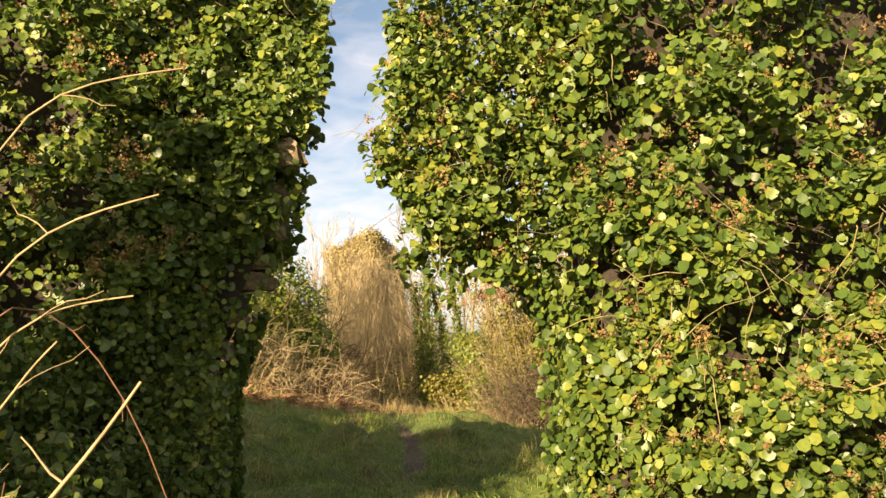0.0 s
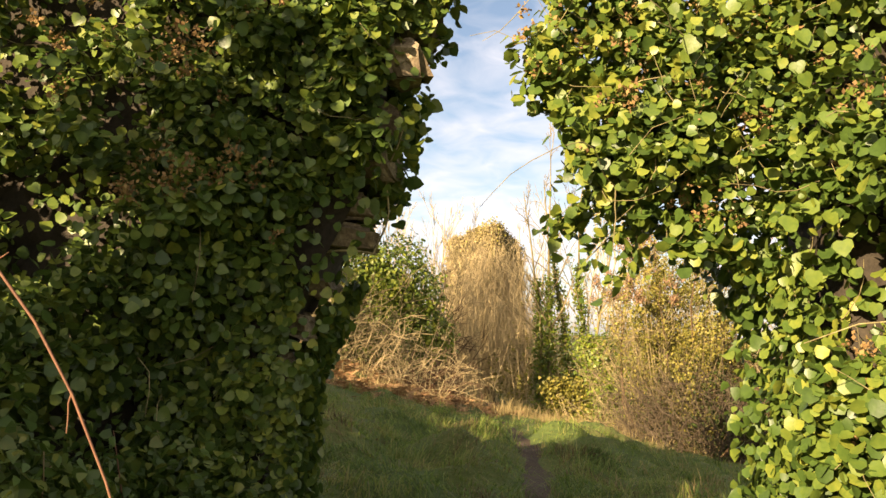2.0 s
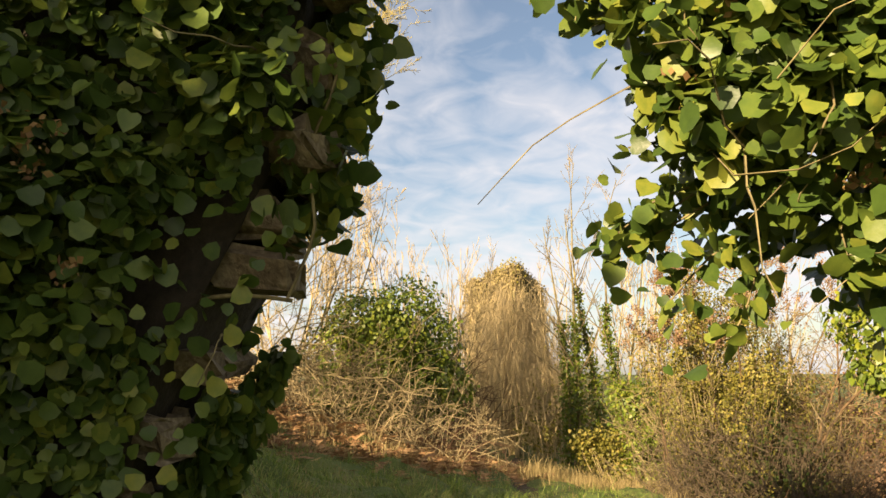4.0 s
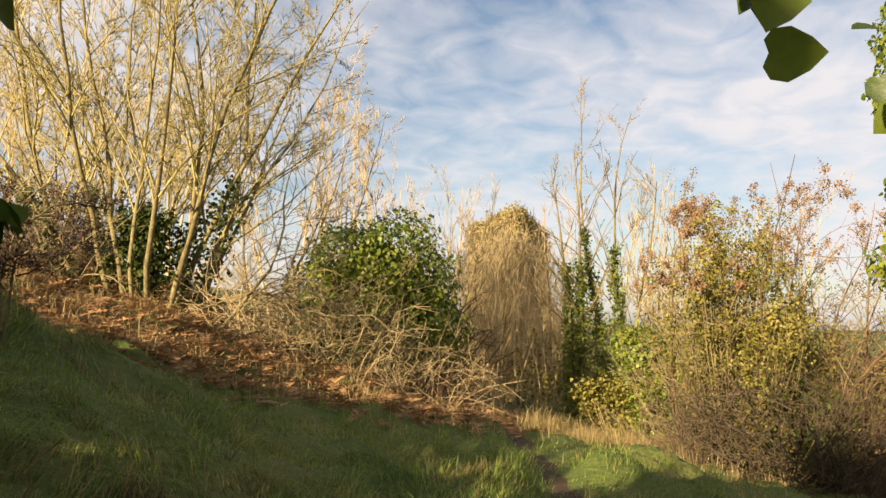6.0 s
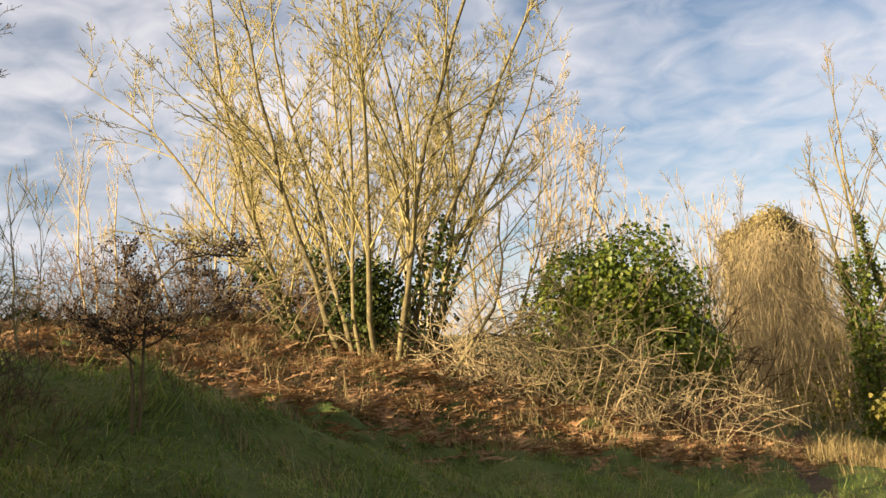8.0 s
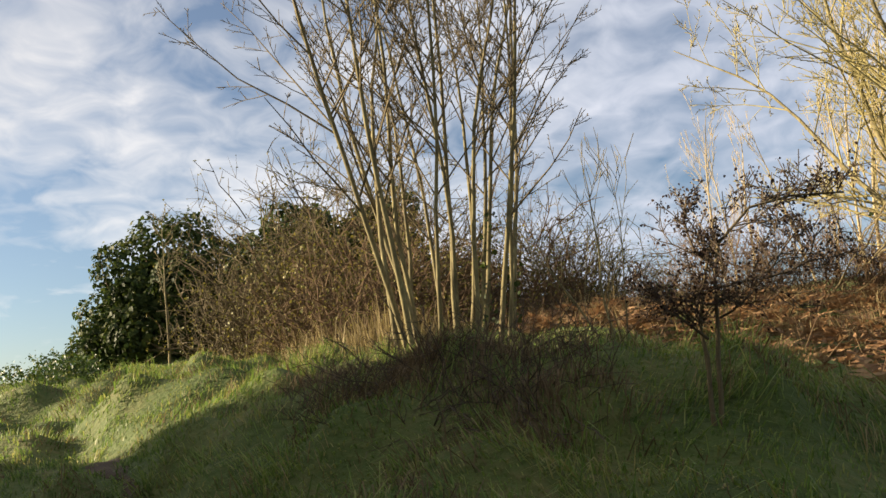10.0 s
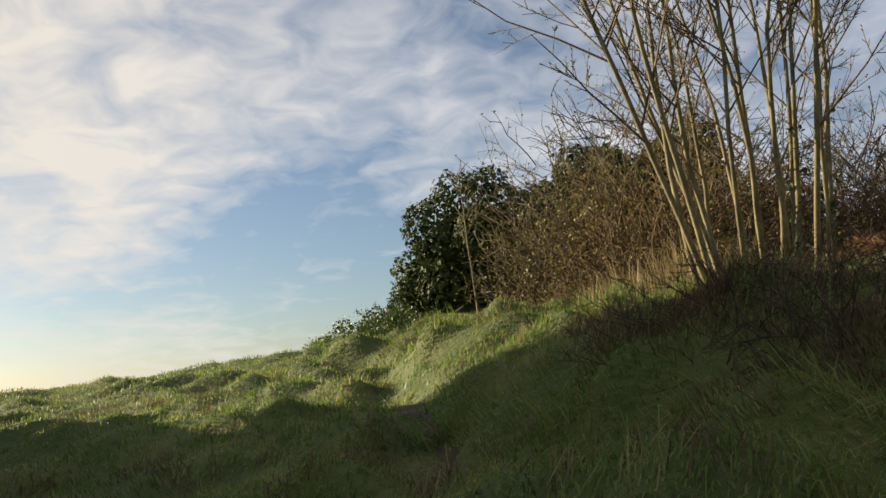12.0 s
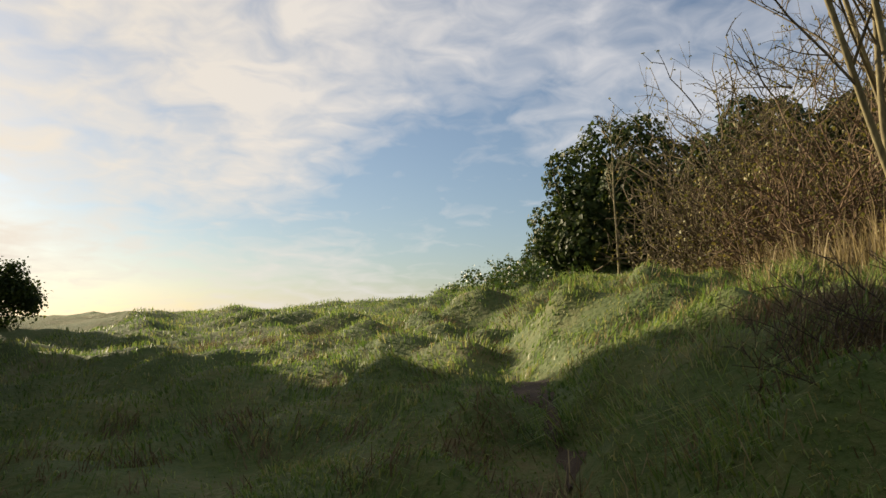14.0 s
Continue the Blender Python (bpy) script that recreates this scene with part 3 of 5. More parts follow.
def stray_shoots(rng, tubes, pos, out, n, length=0.4, r=0.004):
    for i in rng.integers(0, len(pos), n):
        ln = bough(rng, pos[i] - out * 0.05, out + rng.normal(0, 0.6, 3) + np.array([0, 0, -0.2]), length * rng.uniform(0.5, 1.6), 5, 0.3, -0.02)
        tubes.add(ln, np.linspace(r, r * 0.4, len(ln)), 3)


def build_left_ruin():
    rng = np.random.default_rng(11)
    wall = rubble_wall("wall_left", lambda z: edge_left(z) - 0.17, -3.6, 6.38, 6.92, 4.6, "ruined rubble wall end smothered in dark ivy", rng)
    s = part("stone", block(rng, (0.30, 0.30, 0.17), STONE), wall)
    s.location, s.rotation_euler = (-0.57, 6.56, 1.95), (0.05, 0.10, 0.08)
    s = part("stone", block(rng, (0.22, 0.26, 0.24), STONE), wall)
    s.location, s.rotation_euler = (-0.30, 6.36, 2.90), (0.0, -0.12, 0.1)
    for z, dx, sx, sz, dy in [ (2.10, -0.02, 0.26, 0.15, 0.05), (2.32, 0.02, 0.22, 0.18, 0.0), (2.62, 0.0, 0.20, 0.2, 0.04), (3.16, 0.04, 0.2, 0.2, 0.0), (3.42, 0.0, 0.3, 0.18, 0.02), (1.66, -0.05, 0.22, 0.14, 0.1), (1.45, -0.04, 0.25, 0.16, 0.02), (1.2, -0.03, 0.24, 0.2, 0.03)]:
        for row, yy in enumerate((6.50, 6.76)):
            s = part("stone", block(rng, (sx, 0.25, sz), STONE), wall)
            s.location = (float(edge_left(z)) - sx / 2 - 0.03 + dx - 0.03 * row, yy + dy, z)
            s.rotation_euler = (rng.normal(0, 0.10), rng.normal(0, 0.12), rng.normal(0, 0.12))
    ivy = thing("ivy", (-2.0, 6.3, 0), "dark glossy ivy with flower heads covering the ruined wall", "ivy")
    inv = Matrix.Translation((2.0, -6.3, 0))

    def put(name, me, label=""):
        me.transform(inv)
        return part(name, me, ivy, label)
    n = 24000
    z = rng.uniform(0.0, 4.7, n)
    x = -3.6 + (edge_left(z) + 0.05 + 3.6) * rng.uniform(0, 1, n) ** 0.62
    bare = (x > edge_left(z) - np.where((z > 1.76) & (z < 2.12), 0.36, 0.16)) & (z > 1.25) & (z < 3.1) & (rng.uniform(0, 1, n) < 0.88)
    x, z = x[~bare], z[~bare]
    deep = 0.5 + 0.32 * lump(x * 1.6, z * 1.6) + 0.28 * lump(x * 4.1 + 1, z * 4.4, 2.0) + 0.16 * lump(x * 9, z * 9, 1.0)
    k = rng.uniform(0, 1, len(x)) < np.clip(deep * 1.9, np.where(x > -1.7, 0.8, 0.06), 1) * np.where((hollow_at(x, z) > 0.3) & (x < -1.6), 0.4, 1)
    x, z, deep = x[k], z[k], deep[k]
    y = 6.33 - 0.22 * deep * np.clip((edge_left(z) - x) * 3, 0.15, 1) - rng.uniform(0, 0.06, len(x)) - 0.35 * np.clip((-1.4 - x), 0, 1) * np.clip(1.9 - z, 0, 1)
    pos = np.stack([x, y, z], -1)
    put("foliage", leaf_mesh("foliage", rng, pos, np.tile([0.1, -1, 0.25], (len(x), 1)), 0.056, IVY, jitter=0.65))
    q = rng.choice(np.flatnonzero((x < edge_left(z) - 0.2) & (deep > 0.3) & (hollow_at(x, z) < 0.3)), 620, replace=False)
    bold = np.clip((0.3 - hollow_at(x[q], z[q])) / 0.8, 0, 1) ** 0.6 * np.clip((edge_left(z[q]) - 0.5 - x[q]) * 1.5, 0.1, 1)
    cen = pos[q] - np.stack([0 * q, 0.42 * bold * rng.uniform(0.4, 1, 620), 0 * q], -1)
    pc, nc = clumps(rng, cen, 24, 0.125, (0.1, -1, 0.3))
    put("foliage", leaf_mesh("foliage", rng, pc, nc, 0.062, IVY, jitter=0.6))
    # jamb, far side and the fringe that stands out against the sky
    m = 5200
    z = np.where(rng.uniform(0, 1, m) < 0.55, rng.uniform(0.0, 1.74, m), rng.uniform(0.0, 4.6, m))
    yy = rng.uniform(6.62, 7.0, m)
    pos2 = np.stack([edge_left(z) - 0.06 + np.where(z < 1.72, 0.16, -0.30) * (yy - 6.5) + rng.uniform(-0.06, 0.05, m), yy, z], -1)
    k = ~((z > 1.55) & (z < 2.1) & (pos2[:, 1] < 6.9))
    put("foliage", leaf_mesh("foliage", rng, pos2[k], np.tile([0.6, 0.5, 0.1], (k.sum(), 1)), 0.07, IVY, jitter=0.7))
    m = 5200
    z = rng.uniform(0.0, 4.7, m)
    pos4 = np.stack([rng.uniform(-3.6, -0.2, m) + edge_left(z), 6.97 + rng.uniform(0, 0.12, m), z], -1)
    pos4 = pos4[pos4[:, 0] > -3.7]
    put("foliage", leaf_mesh("foliage", rng, pos4, np.tile([0, 1, 0.2], (len(pos4), 1)), 0.085, IVY, template=(POINT_V, POINT_F)))
    m = 560
    z = rng.choice([2.15, 2.35, 2.6, 2.75, 3.1, 3.45, 3.7, 4.0], m) + rng.normal(0, 0.07, m)
    pos3 = np.stack([edge_left(z) + rng.uniform(-0.12, 0.08, m), rng.uniform(6.4, 6.85, m), z], -1)
    put("fringe", leaf_mesh("fringe", rng, pos3, rng.normal(0, 1, (m, 3)), 0.075, IVY, jitter=0.8))
    top = cen[(cen[:, 2] > 1.7) & (cen[:, 0] < -0.9)]
    v, f = flower_heads(rng, top[rng.integers(0, len(top), 200)] + rng.normal(0, 0.04, (200, 3)) + np.array([0, -0.15, 0.13]))
    put("bloom", mesh_of("bloom", v, f, BERRY), "brown ivy flower heads")
    t = Tubes()
    stray_shoots(rng, t, pos, np.array([0.1, -1, -0.2]), 60)
    # old ivy stem rooted on the corner of the jamb
    z = np.linspace(1.84, 2.55, 10)
    t.add(np.stack([-0.42 + 0.14 * (z - 1.84) + 0.025 * np.sin(13 * z), 6.42 + 0.02 * np.sin(7 * z), z], -1), np.linspace(0.006, 0.005, 10), 6)
    x = np.linspace(-0.74, -0.42, 9)
    t.add(np.stack([x, 6.40 + 0.01 * np.sin(14 * x), 1.835 + 0.02 * np.sin(8 * x)], -1), np.full(9, 0.007), 6)
    put("ivy_stem", t.mesh("ivy_stem", BARK), "pale clinging ivy stems")


def build_right_ruin():
    rng = np.random.default_rng(12)
    rubble_wall("wall_right", lambda z: 2.05 + 0 * z, 5.4, 6.15, 6.9, 4.4, "ruined rubble wall hidden under sunlit ivy", rng)
    ivy = thing("ivy", (3.0, 6.0, 0), "sunlit glossy ivy mass with flower heads arching over the gap", "ivy")
    inv = Matrix.Translation((-3.0, -6.0, 0))

    def put(name, me, label=""):
        me.transform(inv)
        return part(name, me, ivy, label)

    def front(x, z):
        return 6.02 - 0.55 * np.clip((x - 1.7) / 1.6, 0, 1) - 0.30 * lump(x * 1.5, z * 1.5, 1.0) * np.clip((x - edge_right(z)) * 2, 0.1, 1) - 0.25 * np.clip(2.6 - z, 0, 1) * np.clip((x - 2) / 1.5, 0, 1)
    n = 14000
    z = rng.uniform(-0.05, 4.9, n)
    x = edge_right(z) + (5.3 - edge_right(z)) * rng.uniform(0, 1, n) ** 1.25
    deep = 0.5 + 0.35 * lump(x * 2.3 + 1, z * 2.3, 2.0) + 0.3 * lump(x * 4.6, z * 5.0, 0.4) + 0.16 * lump(x * 10, z * 9, 1.0)
    k = rng.uniform(0, 1, n) < np.clip(deep * 2.2, 0.07, 1) * np.where((hollow_at(x, z, 0.8) > 0.25) & (x > 2.1), 0.6, 1)
    x, z, deep = x[k], z[k], deep[k]
    n = len(x)
    y = front(x, z) + 0.36 - 0.25 * deep + rng.uniform(-0.06, 0.06, n)
    pos = np.stack([x, y, z], -1)
    put("foliage", leaf_mesh("foliage", rng, pos, np.tile([-0.3, -0.8, 0.6], (n, 1)), 0.074, IVY, jitter=0.9))
    q = rng.choice(np.flatnonzero((deep > 0.25) & (hollow_at(x, z, 0.8) < 0.2)), 820, replace=False)
    bold = np.clip((0.2 - hollow_at(x[q], z[q], 0.8)) / 0.8, 0, 1) ** 0.55 * np.clip((x[q] - 1.3) * 1.1, 0.12, 1)
    cen = pos[q] - np.stack([0 * q, 0.02 + 0.80 * bold * rng.uniform(0.45, 1, 820), 0 * q], -1)
    pc, nc = clumps(rng, cen, 28, 0.15, (-0.2, -1, 0.4))
    put("foliage", leaf_mesh("foliage", rng, pc, nc, 0.076, IVY, jitter=0.6))
    # the arching part overhead is a loose volume of shoots, leafy all round
    m = 19000
    z = rng.uniform(1.95, 4.9, m)
    x = edge_right(z) + rng.uniform(-0.03, 1.7, m)
    y = rng.uniform(5.75, 7.0, m)
    x = x + 0.34 * np.clip(y - 6.2, 0, 1)
    keep = (z > 2.02 + 0.25 * np.sin(3 * y) * (x < 1.6)) & ~((lump(x * 2.5, z * 2.5, 0.7) > 0.5) & (y < 7.0))
    low = np.interp(y, [5.7, 6.2, 7.0], [2.15, 2.02, 2.5]) + 0.12 * np.sin(7 * x)
    keep &= z > low
    pos2 = np.stack([x, y, z], -1)[keep]
    put("foliage", leaf_mesh("foliage", rng, pos2, np.stack([-np.ones(len(pos2)) * 0.3, -0.4 + 0 * pos2[:, 0], 0.5 + 0 * pos2[:, 0]], -1), 0.052, IVY, jitter=0.8))
    m = 6000
    z = rng.uniform(0, 4.8, m)
    pos3 = np.stack([rng.uniform(1.75, 5.3, m), 6.95 + rng.uniform(0, 0.2, m), z], -1)
    put("foliage", leaf_mesh("foliage", rng, pos3, np.tile([0, 1, 0.3], (m, 1)), 0.08, IVY, template=(POINT_V, POINT_F)))
    m = 1500
    z = rng.uniform(0, 2.1, m)
    pos5 = np.stack([edge_right(z) + rng.uniform(-0.04, 0.22, m), rng.uniform(5.95, 7.0, m), z], -1)
    put("foliage", leaf_mesh("foliage", rng, pos5, np.tile([-1, -0.1, 0.3], (m, 1)), 0.075, IVY))
    # the spray that hangs into the opening
    t = Tubes()
    spray = []
    for p, d in [((1.25, 6.75, 2.32), (-1, -0.1, -0.45)), ((1.2, 6.7, 2.42), (-0.8, 0.0, -0.7)), ((1.15, 6.7, 2.36), (-1, 0.0, -0.25)), ((1.2, 6.6, 2.42), (-1, 0, -0.4)), ((1.3, 6.7, 2.22), (-0.9, 0.1, -0.3)), ((1.25, 6.65, 2.3), (-0.7, 0.0, -0.7))]:
        ln = bough(rng, p, d, 0.66, 9, 0.1, -0.02)
        t.add(ln, np.linspace(0.007, 0.003, 10), 4)
        spray.extend(ln[2:])
    spray = np.repeat(np.array(spray), 8, 0) + rng.normal(0, 0.05, (len(spray) * 8, 3))
    put("spray", leaf_mesh("spray", rng, spray, rng.normal(0, 1, spray.shape) + np.array([0, -0.8, 0.3]), 0.068, IVY, jitter=0.6))
    v, f = flower_heads(rng, cen[rng.integers(0, len(cen), 620)] + rng.normal(0, 0.06, (620, 3)) + np.array([-0.05, -0.16, 0.15]))
    put("bloom", mesh_of("bloom", v, f, BERRY), "brown ivy flower heads")
    stray_shoots(rng, t, pos, np.array([-0.2, -1, 0.1]), 200, 0.5)
    tangle = cen[(cen[:, 0] > 2.2) & (np.abs(cen[:, 2] - 1.6) < 0.65)] - np.array([0, 0.16, 0])
    stray_shoots(rng, t, tangle, np.array([-0.35, -0.25, 0.15]), 110, 0.7, 0.0055)
    stray_shoots(rng, t, cen - np.array([0, 0.12, 0]), np.array([-0.2, -0.3, 0.1]), 130, 0.4, 0.0045)
    stray_shoots(rng, t, pos2, np.array([-0.6, -0.5, 0.1]), 70, 0.5)
    put("ivy_stem", t.mesh("ivy_stem", BARK), "bare pale ivy stems")


def build_shade_ruin():
    """An unseen ivied ruin behind the walker, added to throw shade on the slope."""
    rng = np.random.default_rng(13)
    for a, b, n in [((-3.9, 4.6), (-14.35, -1.06), 20000)]:
        a, b = np.array(a), np.array(b)
        ivy = thing("ivy", (a[0], a[1], 0), "unseen tall ivied ruin added to shade the slope", "ivy")
        u = rng.uniform(0, 1, n)
        # heights set by where the added shadow should end on the slope
        top = lambda u: np.interp(u, [0, 0.15, 0.27, 0.45, 0.6, 1], [2.5, 2.3, 2.7, 3.9, 4.5, 6.2]) + 0.25 * np.sin(19 * u + 1) * np.sin(7 * u) + 0.15 * np.sin(43 * u)
        p = a + (b - a) * u[:, None]
        nor = np.array([b[1] - a[1], a[0] - b[0]]) / np.linalg.norm(b - a)
        off = rng.choice([-1, 1], n) * rng.uniform(0.30, 0.5, n)
        pos = np.stack([p[:, 0] + nor[0] * off, p[:, 1] + nor[1] * off, height(p[:, 0], p[:, 1]) + top(u) * rng.uniform(0, 1.06, n)], -1)
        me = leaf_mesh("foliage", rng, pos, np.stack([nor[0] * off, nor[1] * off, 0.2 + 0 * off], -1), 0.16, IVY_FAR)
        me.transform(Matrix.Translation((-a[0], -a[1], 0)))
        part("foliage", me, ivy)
        u = np.linspace(0, 1, 30)
        p = a + (b - a) * u[:, None]
        g = height(p[:, 0], p[:, 1])
        o = nor * 0.3
        crown = g + top(u) - 0.4
        v = np.stack([np.c_[p - o, g - 0.4], np.c_[p + o, g - 0.4], np.c_[p + o, crown], np.c_[p - o, crown]], 1).reshape(-1, 3)
        q = [(4 * i + j, 4 * i + (j + 1) % 4, 4 * i + 4 + (j + 1) % 4, 4 * i + 4 + j) for i in range(29) for j in range(4)] + [(0, 1, 2, 3), (119, 118, 117, 116)]
        ob = new("wall_side", mesh_of("wall_side", v, np.array(q), SHADED_MORTAR))
        tagged(ob, "unseen rubble wall added to shade the slope", "wall", kind="structure")


build_left_ruin()
build_right_ruin()
build_shade_ruin()


# ---- trees and shrubs ----
def bare_tree(name, seed, base, stems, tall, lean, r, bark, label, levels=2, count=9, ratio=0.38, spread=0.75, foot=0.5, gnarl=0.09, rise=0.07, ways=None, from_=0.25, crown=None, thin=0.006):
    """A leafless tree of one or more stems; returns the thing and its lines and twig tips."""
    rng = np.random.default_rng(seed)
    z0 = float(rough_height(base[0], base[1])) - 0.08
    tree = thing(name, (base[0], base[1], z0), label, "tree")
    tips, lines = [], []
    twigs = Tubes()
    for k in range(stems):
        a = 2 * np.pi * (k + rng.uniform(-0.3, 0.3)) / max(stems, 1)
        fo = foot * rng.uniform(0.4, 1.0) * (stems > 1)
        out = np.array([np.cos(a), np.sin(a), 0.0])
        way = ways[k] if ways and k < len(ways) else out * lean * rng.uniform(0.5, 1.3) + np.array([0, 0, 1.0])
        ln = bough(rng, out * fo, way, tall * rng.uniform(0.78, 1.08), 10, gnarl, rise)
        ln[0, 2] = min(ln[0, 2], float(rough_height(base[0] + ln[0, 0], base[1] + ln[0, 1])) - z0 - 0.05)
        rr = r * rng.uniform(0.65, 1.15)
        tr = Tubes()
        tr.add(ln, np.linspace(rr, rr * 0.15, len(ln)), 7)
        part("trunk", tr.mesh("trunk", bark), tree)
        lines.append(ln)
        twiggery(rng, twigs, ln, rr, rr * 0.2, levels, count, ratio, spread, rise, gnarl, from_, 3, tips, thin)
    part("crown", twigs.mesh("crown", crown or bark), tree, "bare branches and fine twigs")
    return tree, lines, np.array(tips), rng


def clad(tree, rng, lines, top, n, width, size, material=None):
    """Ivy up the lower part of a tree's stems."""
    pos = []
    for ln in lines:
        ts = rng.uniform(0, 1, n)
        for t in ts:
            u = t * (len(ln) - 1) * top
            i = int(u)
            p = ln[i] + (ln[i + 1] - ln[i]) * (u - i)
            pos.append(p + rng.normal(0, width * (1.1 - t * 0.6), 3))
    pos = np.array(pos)
    part("ivy_foliage", leaf_mesh("ivy_foliage", rng, pos, rng.normal(0, 1, pos.shape) + np.array([0, -0.5, 0.3]), size, material or IVY_FAR), tree.children[0], "dark green ivy on the stems")


def shrub(name, seed, at, size, n, leaf, material, label, twigs=60, twig_mat=None, hollow=0.55, category="bush", base_z=None, blobs=9, jitter=1.0, template=(POINT_V, POINT_F)):
    """A leafy shrub: leaf clumps on shoots, an uneven outline with gaps."""
    rng = np.random.default_rng(seed)
    z0 = float(rough_height(at[0], at[1])) if base_z is None else base_z
    bush = thing(name, (at[0], at[1], z0), label, category)
    sx, sy, sz = size
    c = np.stack([rng.normal(0, 0.42, blobs) * sx, rng.normal(0, 0.42, blobs) * sy, rng.uniform(0.12, 0.8, blobs) * sz], -1)
    rad = rng.uniform(0.20, 0.44, blobs)
    shrink = np.sqrt(np.clip(1 - (c[:, 0] / sx) ** 2 - (c[:, 1] / sy) ** 2, 0.15, 1))
    c[:, 2] *= 0.45 + 0.55 * shrink
    ends = []
    for i in range(blobs):
        k = max(6, int(n / blobs / 14))
        d = unit(rng.normal(0, 1, (k, 3)))
        e = c[i] + d * rad[i] * np.array([sx, sy, sz * 0.62]) * rng.uniform(hollow, 1.12, (k, 1))
        ends.append(np.c_[e, d])
    ends = np.concatenate(ends)
    gz = height(at[0] + ends[:, 0], at[1] + ends[:, 1]) - z0
    ends = ends[ends[:, 2] > gz + 0.04]
    rep = np.repeat(ends, 14, 0)
    pos = rep[:, :3] + rng.normal(0, leaf * 1.3, (len(rep), 3))
    part("foliage", leaf_mesh("foliage", rng, pos, rep[:, 3:] + np.array([0, 0, 0.4]), leaf, material, jitter=jitter * 0.6, template=template), bush)
    if twigs:
        t = Tubes()
        for e in ends[rng.integers(0, len(ends), twigs)]:
            st = np.array([e[0] * 0.25, e[1] * 0.25, 0])
            st[2] = float(height(at[0] + st[0], at[1] + st[1])) - z0 - 0.05
            mid = (st + e[:3]) / 2 + rng.normal(0, 0.12, 3) * np.array([sx, sy, sz * 0.5])
            u = np.linspace(0, 1, 7)[:, None]
            ln = (1 - u) ** 2 * st + 2 * u * (1 - u) * mid + u ** 2 * (e[:3] * 1.04)
            t.add(ln, np.linspace(0.013, 0.004, 7) * min(1.3, max(0.5, sz / 3)), 4)
        part("framework", t.mesh("framework", twig_mat or BROWN_TWIG), bush)
    return bush


def thicket(name, seed, at, size, n, material, label, length=0.9, r=0.006, droop=-0.05, category="thicket", sub=3, upright=0.8):
    """A tangle of thin arching stems."""
    rng = np.random.default_rng(seed)
    z0 = float(rough_height(at[0], at[1]))
    th = thing(name, (at[0], at[1], z0), label, category)
    t = Tubes()
    tips = []
    for num in range(n):
        a, q = rng.uniform(0, 2 * np.pi), np.sqrt(rng.uniform(0, 1))
        x, y = np.cos(a) * q * size[0], np.sin(a) * q * size[1]
        z = float(height(at[0] + x, at[1] + y)) - z0 + rng.uniform(0, 1) ** 1.6 * size[2] * 0.75 * math.sqrt(max(0.05, 1 - q * q))
        way = np.array([np.cos(a) * 0.5, np.sin(a) * 0.5, upright]) + rng.normal(0, 0.55, 3)
        ln = bough(rng, (x, y, z), way, length * rng.uniform(0.5, 1.4), 5, 0.22, droop)
        rr = r * rng.uniform(0.6, 1.6)
        if num < 8:
            one = Tubes()
            one.add(ln, np.linspace(rr, rr * 0.4, 6), 4)
            part("stem", one.mesh("stem", material), th)
        else:
            t.add(ln, np.linspace(rr, rr * 0.4, 6), 3)
        tips.extend(ln[2:])
        for _ in range(sub):
            i = rng.integers(2, 5)
            s = bough(rng, ln[i], unit(ln[i] - ln[i - 1]) + rng.normal(0, 0.8, 3), length * 0.35, 2, 0.25, 0)
            t.add(s, np.linspace(rr * 0.6, rr * 0.3, 3), 3)
            tips.extend(s[1:])
    part("tangle", t.mesh("tangle", material), th)
    return th, np.array(tips), rng


